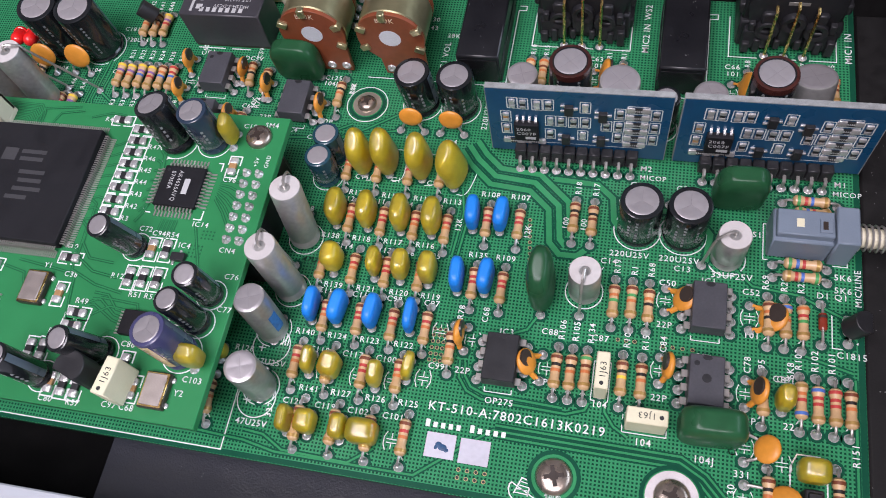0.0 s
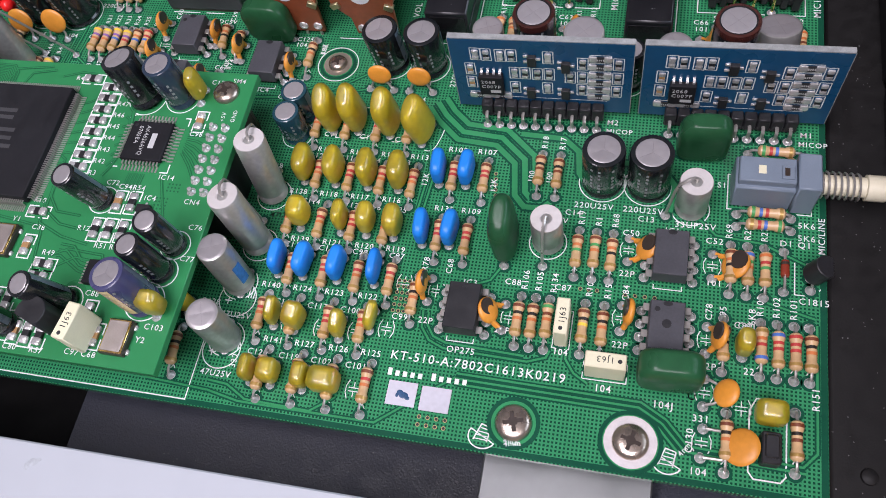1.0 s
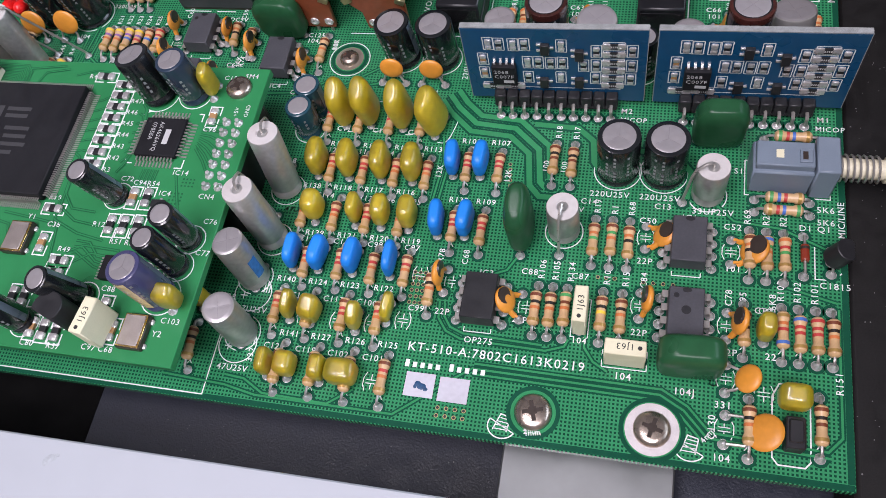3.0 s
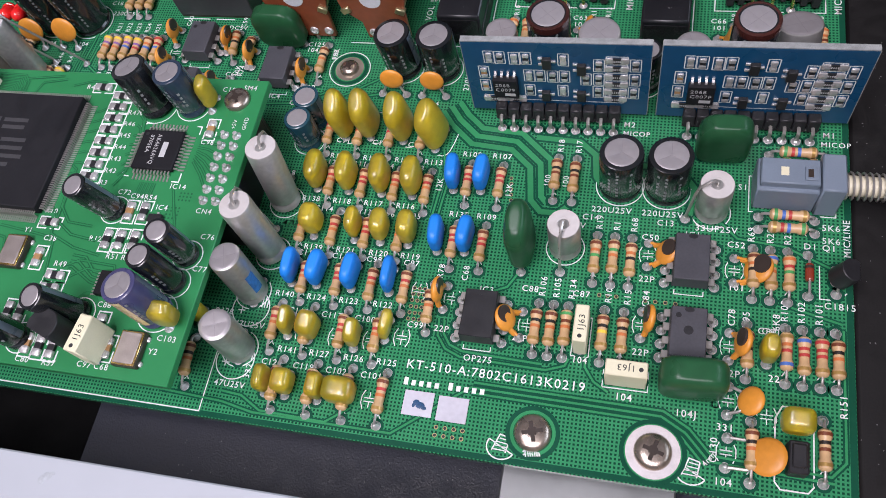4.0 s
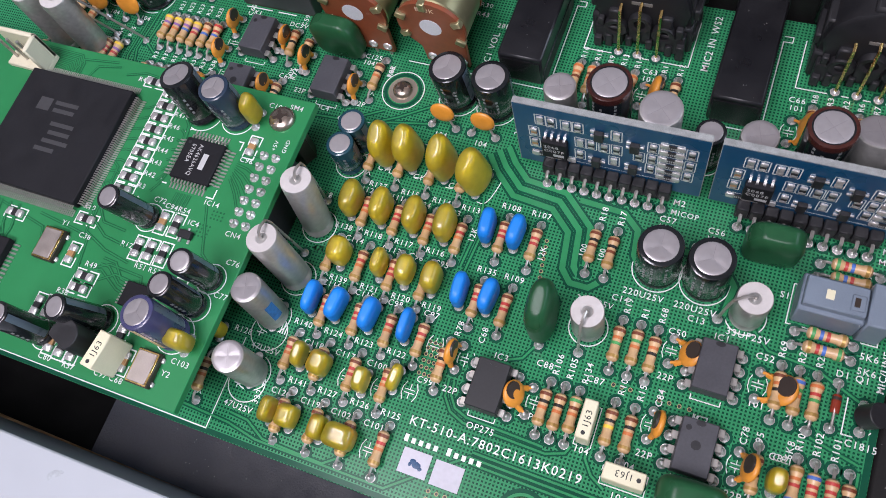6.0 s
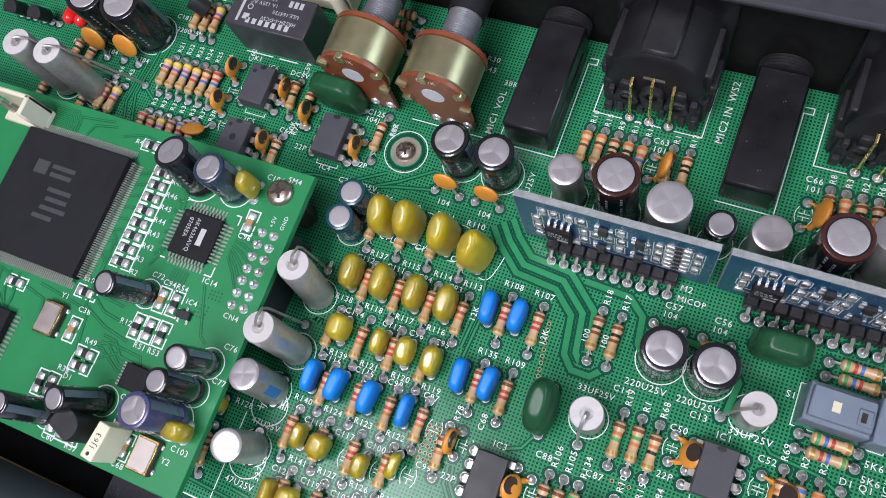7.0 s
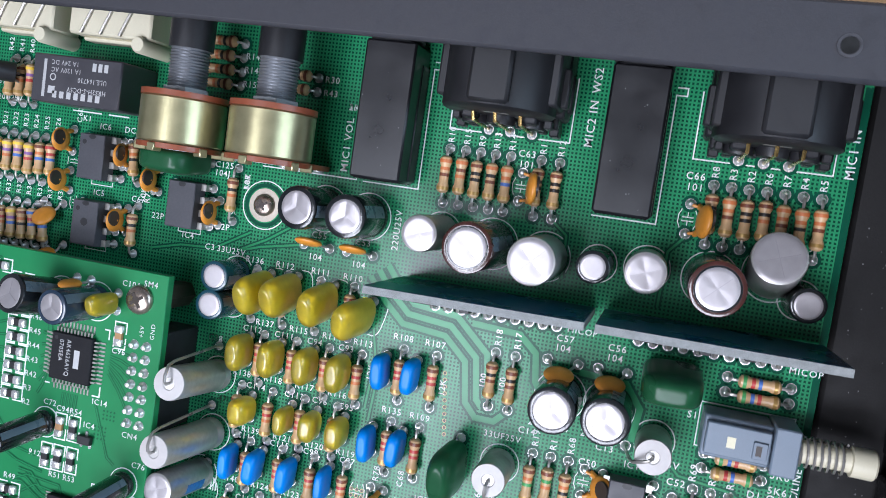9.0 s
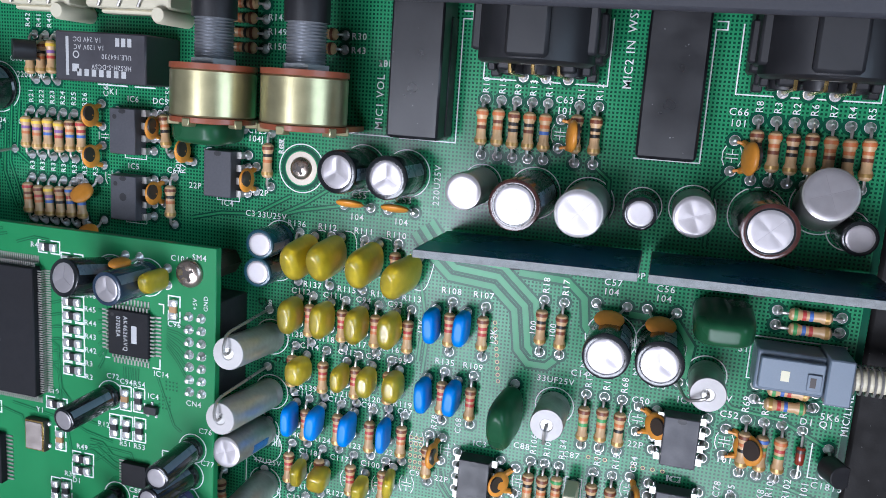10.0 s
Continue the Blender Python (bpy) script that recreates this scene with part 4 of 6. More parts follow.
def module(x, y, rz, label):
    ob = thing("preamp_module", at(x, y, 0, 0, 0, rz), label, "circuit board", "upright preamp modules")
    part("laminate", cached(("mod",), lambda: box(-16, 0, 1.6, 16, 1.2, 20.6, 0.08), BLUE_MASK), None, ob)
    part("sawn_edge", cached(("modedge",), lambda: box(-16, 0.03, 20.58, 16, 1.17, 20.8), BLUE_EDGE), None, ob, "rough pale sawn edge")
    for sg in (-1, 1):
        part("sawn_edge", cached(("modside",), lambda: box(-0.06, 0.03, 1.6, 0.06, 1.17, 20.6), BLUE_EDGE), None, ob, at=at(sg * 16.02, 0, 0))
    FLAT = Matrix.Diagonal((1, 1, 0.5, 1))
    F = lambda u, v, turn=0: at(u, 0, v, 90, 0, 0) @ pose(0, 0, 0, 0, 0, turn)

    def frame_line(u, v, w, h):
        part("print_outline", cached(("outline", w, h), lambda: merge(*[strip([(a_, b_), (c_, d_)], 0.17, 0.03) for a_, b_, c_, d_ in ((-w / 2, -h / 2, w / 2, -h / 2), (w / 2, -h / 2, w / 2, h / 2), (w / 2, h / 2, -w / 2, h / 2), (-w / 2, h / 2, -w / 2, -h / 2))]), SILK), None, ob, at=F(u, v))
    for u, v, kind in ((-11.4, 16.8, "s"), (-9.5, 16.7, "r"), (-7.0, 16.6, "s"), (-5.0, 16.7, "r"), (-12.7, 12.7, "c"), (-12.8, 8.9, "c"), (1.4, 16.5, "s"), (-4.7, 12.0, "s"), (-2.8, 12.0, "r"), (-0.6, 11.9, "r"), (1.5, 12.0, "r"), (-4.8, 7.9, "r"), (1.1, 8.0, "s"), (5.2, 11.4, "r"), (7.4, 15.2, "r"), (7.4, 11.5, "r"), (7.3, 8.0, "r"), (13.5, 15.4, "r"), (13.5, 11.6, "r"), (13.4, 7.9, "r")):
        chip_part(ob, 0, 0, 0, 0, kind, F(u, v, 90) @ FLAT, 1.5, 1.1)
        frame_line(u, v, 1.8, 3.15)
    for u, v in ((-11.6, 5.2), (-7.6, 5.3), (10.4, 16.7), (10.4, 14.6), (10.4, 12.4), (10.4, 10.3), (10.3, 8.2), (10.3, 6.2)):
        q = chip_part(ob, 0, 0, 0, 0, "r", F(u, v, 0) @ FLAT, 2.6, 1.3)
        part("marking", cached(("chipmark",), lambda: merge(*[box(-0.55 + 0.32 * k, -0.22, 0.6, -0.37 + 0.32 * k, 0.22, 0.64) for k in range(4)]), PALE), None, q)
        frame_line(u, v, 3.6, 1.85)
    for u, v in ((-1.4, 16.1), (4.5, 14.7), (-1.9, 7.0), (4.4, 7.2)):
        q = part("transistor_chip", cached(("sot",), lambda: box(-0.75, -1.2, 0.1, 0.75, 1.2, 0.95, 0.08), BLACK), None, ob, at=F(u, v))
        for a_, b_ in ((-1.05, 0.75), (-1.05, -0.75), (1.05, 0)):
            part("leg", cached(("sotleg",), lambda: box(-0.45, -0.22, 0.0, 0.45, 0.22, 0.3, 0.04), SOLDER), None, q, at=at(a_, b_, 0))
    ic = part("amplifier_chip", cached(("soic",), lambda: box(-2.2, -2.5, 0.15, 2.2, 2.5, 1.4, 0.12), EPOXY), None, ob, at=F(-9.0, 9.5))
    for i in range(4):
        for sg in (-1, 1):
            part("leg", cached(("soicleg",), lambda: merge(box(-0.22, 0, 0.55, 0.22, 0.5, 0.75), box(-0.22, 0.35, 0.0, 0.22, 1.0, 0.2), box(-0.22, 0.35, 0.1, 0.22, 0.55, 0.7)), SOLDER), None, ic, at=at((i - 1.5) * 1.12, sg * 2.45, 0, 0, 0, 0 if sg > 0 else 180))
    write(ic, "2068", 0, 0, m=at(-1.8, 0.8, 1.41), size=0.95, material=PALE)
    write(ic, "C007F", 0, 0, m=at(-1.8, -0.5, 1.41), size=0.95, material=PALE)
    part("maker_mark", box(-0.2, -1.8, 1.40, 1.7, -1.05, 1.415), PALE, ic)
    part("print_line", strip([(-9.9, 5.0), (12.0 - 0.2, 5.0)], 0.16, 0.03), SILK, ob, at=F(0, 0))
    # pin header
    head = part("pin_header", cached(("hdr",), lambda: box(-11.4, -1.9, 1.4, 11.4, -0.02, 2.0), BLACK), None, ob)
    for i in range(10):
        u = (i - 4.5) * 2.29
        part("header_block", cached(("hblk",), lambda: box(-1.05, -2.0, 1.2, 1.05, -0.02, 4.4, 0.22), BLACK), None, head, at=at(u, 0, 0))
        part("pin", cached(("hpin",), lambda: tube([(0, -1.6, 2.6), (0, -2.6, 2.6), (0, -3.1, 2.3), (0, -3.15, 1.6), (0, -3.15, 0.0)], 0.33, 6), TIN), None, head, at=at(u, 0, 0))
        part("solder_joint", cached(("solder_joint", 0.74), lambda: turned([(0.74, 0), (0.5, 0.35), (0, 0.7)], 12), SOLDER), None, head, at=at(u, -3.15, 0.02))
        w_ = ob.matrix_basis @ Vector((u * MM, -3.15 * MM, 0))
        PADS.append((w_.x / MM, w_.y / MM))
    return ob


module(-2.1, 17.2, 0.8, "upright dark blue preamp module on a pin header")
module(31.5, 17.6, 0.5, "upright dark blue preamp module near the board edge")

# ---- relay ----
relay = thing("relay", at(-80.0, 42.9, 0), "dark grey box relay with pale print on its top", "relay")
part("body", box(-9.2, -4.25, 0.5, 9.2, 4.25, 10.2, 0.25), tone("dark_grey_relay_plastic", 0.045, 0.043, 0.05, 0.42, var=0.15, grain=300), relay)
part("base", box(-9.0, -4.1, 0.0, 9.0, 4.1, 0.5), BROWNSHADE, relay)
part("polarity_bar", box(-6.9, -3.3, 10.2, -6.3, 3.3, 10.22), PALE, relay)
for txt, u, v, sz in (("HRS2H-S-DC5V", 6.4, -1.2, 0.95), ("1A 120V AC", 1.0, 2.0, 0.95), ("1A 24V DC", 0.4, 3.3, 0.95), ("ULE.164730", 6.4, 0.6, 0.95)):
    write(relay, txt, 0, 0, m=at(u, v, 10.21, 0, 0, 180), size=sz, material=PALE, wide=0.9)
for i in range(7):
    part("maker_bar", box(-4.6 + 1.5 * i, -3.3, 10.2, -3.7 + 1.5 * i, -2.1, 10.22), PALE, relay)
for i in range(3):
    part("maker_bar", box(3.2 + 1.2 * i, 2.0, 10.2, 4.0 + 1.2 * i, 3.4, 10.22), PALE, relay)
part("approval_mark", moved(disc(0.65, 10.2, 10.22, 18, 0.45), mpose(-4.8, 0.3, 0)), PALE, relay)
part("approval_mark", box(-5.6, -2.6, 10.2, -4.2, -1.3, 10.22), PALE, relay)

# ---- volume potentiometers ----


def pot(x, label):
    ob = thing("potentiometer", at(x, 33.6, 11.9), label, "potentiometer", "volume potentiometers")
    R = 6.9
    drum = lambda: moved(turned([(R * 0.96, 0.0), (R, 0.3), (R, 7.2), (R * 0.96, 7.5)], 36), pose(0, 0.9, 0, -90))
    part("drum", cached(("drum",), drum, BRASS), None, ob, "yellowish metal drum")
    tail = [(R * 1.0 * math.cos(a_), R * 1.0 * math.sin(a_)) for a_ in (radians(-28 + 236 * i / 22) for i in range(23))] + [(-3.2, -6.2), (-2.8, -10.7), (6.2, -10.7), (6.3, -4.2)]
    plate = lambda: moved(slab(tail, -0.45, 0.45, 0.08), pose(0, 0, 0, 90))
    part("rear_plate", cached(("plate",), plate, BROWN), None, ob, "brown phenolic rear plate", at=at(0, 0.4, 0))
    part("front_plate", cached(("plate2",), lambda: moved(turned([(R + 0.1, 0), (R + 0.1, 0.9)], 36), pose(0, 8.4, 0, -90)), BROWN), None, ob, "brown phenolic front plate")
    part("hub", cached(("hub",), lambda: moved(disc(2.2, 0, 0.06, 24), pose(0, -0.06, 0.2, 90)), tone("pale_nylon_hub", 0.62, 0.64, 0.68, 0.5)), None, ob, "pale hub in the rear hole")
    part("nut", cached(("nut",), lambda: moved(turned([(4.0, 0), (4.0, 0.9)], 6), pose(0, 9.3, 0, -90)), STEEL), None, ob)
    prof = []
    for i in range(14):
        prof += [(3.25, i * 0.5), (2.95, i * 0.5 + 0.25)]
    part("threaded_bush", cached(("bush",), lambda: moved(turned(prof, 26), pose(0, 10.1, 0, -90)), tone("grey_cast_zinc", 0.33, 0.34, 0.36, 0.45, metal=0.8)), None, ob, "grey threaded bush")
    part("shaft", cached(("shaft",), lambda: moved(turned([(3.6, 0), (3.6, 10.0)], 24), pose(0, 16.6, 0, -90)), BLACK), None, ob, "black shaft sleeve")
    for a_ in (25, 95, 155, 205, -25):
        part("tab", cached(("tab",), lambda: box(-0.7, -0.35, R - 1.7, 0.7, 1.0, R + 0.3, 0.15), BRASS), None, ob, at=at(0, 0, 0, 0, 90 - a_, 0) @ at(0, -0.3, 0))
    for lx in (-1.4, 1.8, 5.0):
        part("terminal", cached(("rivet",), lambda: moved(turned([(1.0, 0), (0.9, 0.3), (0.45, 0.45), (0.4, 0.2), (0, 0.2)], 16), pose(0, -0.05, 0, 90)), SOLDER), None, ob, at=at(lx, 0, -9.0))
        wire(ob, [(lx, 0.3, -10.5), (lx, 0.3, -11.9)], 0.35)
    write(ob, "B20K", 0, 0, m=at(-2.2, -0.08, 4.6, 90, 0, 0), size=1.25, material=tone("pale_orange_print", 0.7, 0.55, 0.4, 0.6))
    return ob


pot(-56.7, "brown and brass volume potentiometer beside the relay")
pot(-40.4, "brown and brass volume potentiometer beside the jack")

# ---- jack sockets ----


JACKBLACK = tone("black_jack_plastic", 0.010, 0.010, 0.012, 0.34, var=0.25, grain=300, bump=0.02)


def jack(x, label):
    ob = thing("jack_socket", at(x, 43.5, 0), label, "socket", "black jack sockets")
    part("body", cached(("jack",), lambda: box(-4.3, -10.0, 0.4, 4.3, 12.2, 8.2, 0.35), JACKBLACK), None, ob)
    part("rear_lid", cached(("jacklid",), lambda: box(-3.9, -10.15, 0.8, 3.9, -9.95, 7.2, 0.1), tone("black_gloss", 0.010, 0.010, 0.011, 0.18)), None, ob)
    for sg in (-1, 1):
        part("side_rib", cached(("jackrib",), lambda: box(-0.5, -9.6, 0.4, 0.5, 9.4, 4.0, 0.15), BLACK), None, ob, at=at(sg * 4.0, 0, 0))
    prof = []
    for i in range(5):
        prof += [(4.5, i * 0.55), (4.15, i * 0.55 + 0.28)]
    part("threaded_nose", cached(("nose",), lambda: moved(turned(prof, 28), pose(0, 12.2, 5.2, -90)), BLACK), None, ob)
    LINES.append(([(x - 4.8, 32.9), (x + 5.2, 32.9), (x + 5.2, 53.0), (x + 6.8, 53.0), (x + 6.8, 54.2), (x + 5.2, 54.2)], 0.2))
    return ob


jack(-23.5, "long black plastic jack socket beside the potentiometer")
jack(15.7, "long black plastic jack socket between microphone sockets")

# ---- microphone sockets ----


def mic_socket(x, label):
    ob = thing("microphone_socket", at(x, 45.0, 0), label, "socket", "black microphone sockets")
    part("barrel", cached(("barrel",), lambda: moved(turned([(8.0, 0.0), (8.6, 0.4), (8.6, 12.5)], 14), pose(0, 0.8, 11.5, -90)), PLASTIC), None, ob, "faceted black barrel")
    part("base", cached(("xbase",), lambda: box(-9.3, 1.6, 0.2, 9.3, 13.0, 7.0, 0.4), PLASTIC), None, ob)
    part("rear_block", cached(("xrear",), lambda: merge(box(-8.4, 0.0, 1.2, -3.0, 2.2, 6.2, 0.3), box(3.0, 0.0, 1.2, 8.4, 2.2, 6.2, 0.3), box(-2.2, 0.2, 3.0, 2.2, 2.2, 9.0, 0.3), box(-5.8, -0.1, 7.6, -3.4, 1.2, 11.0, 0.3), box(3.4, -0.1, 7.6, 5.8, 1.2, 11.0, 0.3)), BLACK), None, ob, "stepped black rear moulding")
    for u, z in ((-4.4, 6.6), (0, 8.6), (4.4, 6.6)):
        part("contact_boss", cached(("boss",), lambda: moved(turned([(1.1, 0.2), (1.5, 0), (2.1, 0), (2.2, 0.4), (2.2, 2.4)], 18, False), pose(0, -0.5, 0, -90)), BLACK), None, ob, at=at(u, 0, z))
    for k, (u, y0, z0, w, h) in enumerate(((-7.6, -0.9, 0.9, 1.5, 2.6), (-5.6, -0.6, 0.9, 1.3, 3.4), (-1.9, -0.3, 1.6, 1.2, 2.4), (1.9, -0.3, 1.6, 1.2, 2.4), (5.6, -0.6, 0.9, 1.3, 3.0), (7.7, -1.0, 0.9, 1.5, 3.8), (-7.2, -0.2, 6.4, 1.2, 2.0), (7.2, -0.3, 6.2, 1.3, 2.4))):
        part("rear_step", cached(("xrs", k), lambda: box(u - w / 2, y0, z0, u + w / 2, 1.0, z0 + h, 0.2), BLACK), None, ob)
    for u, z in ((-8.9, 9.0), (8.9, 3.4), (9.0, 9.6)):
        part("side_step", cached(("xstep",), lambda: box(-1.0, 2.8, -1.3, 1.0, 8.6, 1.3, 0.3), PLASTIC), None, ob, at=at(u, 0, z))
    for u in (-7.9, 7.9):
        part("side_rib", cached(("xrib",), lambda: box(-1.1, 2.4, 5.0, 1.1, 12.0, 15.0, 0.35), PLASTIC), None, ob, at=at(u, 0, 0))
    part("top_rib", cached(("xtop",), lambda: box(-3.0, 1.4, 17.0, 3.0, 12.6, 20.6, 0.5), PLASTIC), None, ob)
    part("latch", cached(("latch",), lambda: box(-1.9, 0.75, 12.6, 1.9, 1.5, 13.5, 0.08), tone("pale_latch", 0.28, 0.27, 0.25, 0.4, metal=0.5)), None, ob, "pale metal latch end")
    part("flange", cached(("xfl",), lambda: box(-10.0, 12.2, 1.0, 10.0, 13.9, 23.0, 0.4), BLACK), None, ob)
    for u, dx in ((-3.6, 0), (0, 0), (3.6, 0)):
        part("contact", cached(("contact", u), lambda: tube([(0, 0.8, 13.4 - abs(u) * 0.3), (0, -0.4, 13.0 - abs(u) * 0.3), (0, -0.7, 0.0)], 0.3, 6), GOLD), None, ob, "gold-plated contact wire", at=at(u, 0, 0))
        PADS.append((x + u, 44.3))
        part("solder_joint", cached(("solder_joint", 0.74), lambda: turned([(0.74, 0), (0.5, 0.35), (0, 0.7)], 12), SOLDER), None, ob, at=at(u, -0.7, 0.02))
    LINES.append(([(x - 10.2, 54.0), (x - 10.2, 43.7), (x + 9.8, 43.7), (x + 9.8, 54.0)], 0.2))
    return ob


mic_socket(-4.1, "black plastic microphone socket with gold contact wires")
mic_socket(35.0, "black plastic microphone socket at the board corner")

# ---- white connectors at the front wall ----
for x, w in ((-94.5, 15.0), (-75.0, 17.0)):
    ob = thing("white_connector", at(x - 1.5, 53.8, 0), "white nylon connector in front of the case wall", "connector", "white nylon connectors")
    part("body", box(-w / 2, -2.2, 0.3, w / 2, 5.0, 7.6, 0.4), NYLON, ob)
    part("top_step", box(-w / 2 + 1.5, -3.0, 2.0, w / 2 - 3.0, -2.2, 5.4, 0.3), NYLON, ob)
    part("post", moved(turned([(1.5, 0), (1.5, 8.2), (1.2, 8.8), (0, 8.8)], 16), mpose(w / 2 - 1.5, -3.2, 0)), NYLON, ob)
    for i in range(3):
        wire(ob, [(-w / 2 + 3 + 4 * i, -2.0, 7.9), (-w / 2 + 5 + 4 * i, 2.5, 7.8)], 0.3, "contact")

# ---- push switch ----
sw = thing("push_switch", at(37.0, 3.5, 0), "grey-blue push switch with a sprung white plunger", "switch")
part("body", merge(box(-4.6, -3.1, 0.4, 5.0, 3.1, 6.6, 0.25), box(-4.2, -2.4, 6.4, 4.8, 2.4, 8.0, 0.2), box(2.4, -1.7, 7.8, 4.4, 0.8, 8.35, 0.1)), GREYBLUE, sw)
part("yoke", box(5.0, -3.5, 0.2, 8.6, 3.5, 8.4, 0.25), GREYBLUE, sw)
part("window", box(-1.2, -0.9, 8.0, 0.0, 0.7, 8.04), CREAM, sw, "pale slot in the top")
part("latch_slot", box(2.8, -1.2, 8.34, 3.6, 0.3, 8.39), BROWNSHADE, sw)
part("plunger", moved(turned([(1.7, 0), (1.7, 7.5), (2.2, 7.6), (2.2, 10.6), (1.9, 10.9), (0, 10.9)], 18), pose(8.4, 0, 4.6, 0, 90)), NYLON, sw, "white nylon plunger")
part("spring", tube([(8.8 + 6.6 * i / 84, 2.2 * math.cos(2 * math.pi * i / 12), 4.6 + 2.2 * math.sin(2 * math.pi * i / 12)) for i in range(85)], 0.2, 6), TIN, sw, "steel coil spring")
for i in range(3):
    for sg in (-1, 1):
        wire(sw, [(-2.6 + 2.6 * i, sg * 2.6, 0.6), (-2.6 + 2.6 * i, sg * 2.6, 0)], 0.3)
LINES.append(([(32.1, 6.9), (32.1, -0.1), (45.8, -0.1), (45.8, 6.9), (32.1, 6.9)], 0.18))

# ---- black connector at the corner ----
ob = thing("trimmer_block", at(39.6, -41.2, 0), "black plastic block under a yellow capacitor", "component")
part("body", box(-1.4, -2.4, 0.1, 1.4, 2.4, 3.0, 0.25), BLACK, ob)
part("top_step", box(-1.0, -1.6, 3.0, 1.0, 1.8, 3.6, 0.2), BLACK, ob)
LINES.append(([(36.8, -35.2), (36.8, -44.6), (37.6, -45.6), (41.4, -45.6), (42.2, -44.6), (42.2, -35.0), (41.2, -33.2), (37.8, -33.2), (36.8, -35.2)], 0.22))

# ---- processor board ----


def flat_chip(x, y, z, size, n, pitch, tall, reach, label, width):
    ob = thing("flat_chip", at(x, y, z), label, "chip", "flat processor chips")
    part("body", box(-size / 2, -size / 2, 0.15, size / 2, size / 2, tall, 0.18), EPOXY, ob)
    leg = finish("leg", merge(box(-width / 2, 0, tall * 0.45, width / 2, reach * 0.4, tall * 0.45 + 0.12), box(-width / 2, reach * 0.3, 0.05, width / 2, reach * 0.42, tall * 0.5), box(-width / 2, reach * 0.3, 0.0, width / 2, reach, 0.13)), TIN)
    for side in range(4):
        turn = pose(0, 0, 0, 0, 0, 90 * side)
        for i in range(n):
            part("leg", leg, None, ob, at=turn @ at((i - (n - 1) / 2) * pitch, size / 2, 0))
    return ob


big = flat_chip(-102.8, -7.0, 13.0, 24.4, 52, 0.452, 2.3, 1.9, "large flat black processor chip with many pins", 0.25)
for u, v, w in ((-2.8, 5.6, 5.4), (-2.6, 4.0, 5.0), (-1.5, 1.2, 5.5), (-1.0, -0.6, 5.0), (-1.4, -2.4, 6.0), (-2.2, -4.2, 4.6)):
    part("marking", box(u, v, 2.3, u + w, v + 0.85, 2.312), FAINT, big, "faint unreadable laser print")
part("maker_mark", box(-6.6, 3.9, 2.3, -3.6, 6.6, 2.312), FAINT, big)
codec = flat_chip(-71.7, -4.5, 13.0, 8.3, 11, 0.70, 1.1, 1.9, "small flat black converter chip with silver pins", 0.3)
write(codec, "AK4626AVQ", 0, 0, m=at(-0.9, 3.2, 1.11, 0, 0, -90), size=0.95, material=PALE, wide=0.9)
write(codec, "0705EA", 0, 0, m=at(-2.4, 3.0, 1.11, 0, 0, -90), size=0.95, material=PALE, wide=0.9)
part("maker_mark", box(0.7, -1.6, 1.10, 1.8, 1.6, 1.112), PALE, codec)
part("pin_one_dimple", disc(0.35, 1.09, 1.105, 12), BLACK, codec, at=at(-3.2, 3.2, 0))
so = thing("driver_chip", at(-70.6, -31.2, 13), "small black driver chip with fine pins", "chip")
part("body", box(-2.6, -2.2, 0.1, 2.6, 2.2, 1.3, 0.1), EPOXY, so)
for i in range(8):
    for sg in (-1, 1):
        part("leg", cached(("soleg",), lambda: box(-0.9, -0.14, 0, 0.3, 0.14, 0.14), TIN), None, so, at=at(sg * 2.9, (i - 3.5) * 0.55, 0.02, 0, 0, 0 if sg < 0 else 180))
so = thing("flat_driver_chip", at(-102.2, -33.6, 13), "flat black chip beside the crystal", "chip")
part("body", box(-2.4, -5.0, 0.1, 2.4, 5.0, 1.6, 0.1), EPOXY, so)
for i in range(12):
    for sg in (-1, 1):
        part("leg", cached(("soleg2",), lambda: box(-1.2, -0.17, 0, 0.3, 0.17, 0.16), TIN), None, so, at=at(sg * 2.7, (i - 5.5) * 0.8, 0.02, 0, 0, 0 if sg < 0 else 180))


def board_chip(x, y, along, kind):
    ob = thing("surface_capacitor" if kind == "c" else "surface_resistor", at(x, y, 13.03, 0, 0, along), "tan surface-mount capacitor with soldered ends" if kind == "c" else "black surface-mount resistor with soldered ends", "capacitor" if kind == "c" else "resistor", "surface-mount parts")
    chip_part(ob, 0, 0, 0, 0, kind)
    for p in (((-0.35, 1.15), (-2.3, 1.15), (-2.3, -1.15), (-0.35, -1.15)), ((0.35, 1.15), (2.3, 1.15), (2.3, -1.15), (0.35, -1.15))):
        c_, s_ = math.cos(radians(along)), math.sin(radians(along))
        LINES_UP.append(([(x + c_ * u - s_ * v, y + s_ * u + c_ * v) for u, v in p], 0.24))


for i in range(9):
    board_chip(-84.0, 7.2 - 2.57 * i, 0, "r")
board_chip(-88.9, 9.0, 0, "r")
board_chip(-88.0, -20.7, 0, "r")
board_chip(-103.0, -23.5, 0, "r")
board_chip(-82.4, -30.6, 0, "r")
board_chip(-82.5, -32.9, 0, "r")
for x, y, kind in ((-63.1, 1.0, "c"), (-73.0, -17.1, "c"), (-70.2, -17.0, "r"), (-75.3, -22.9, "r"), (-72.7, -22.8, "r"), (-70.0, -22.7, "r"), (-87.3, -27.6, "c"), (-67.4, -42.0, "c"), (-82.3, -43.0, "c"), (-79.9, -43.2, "r"), (-77.4, -43.2, "r"), (-70.3, -38.2, "r"), (-88.5, -38.0, "r"), (-86.2, -37.8, "r"), (-64.2, -28.0, "c")):
    board_chip(x, y, 90, kind)
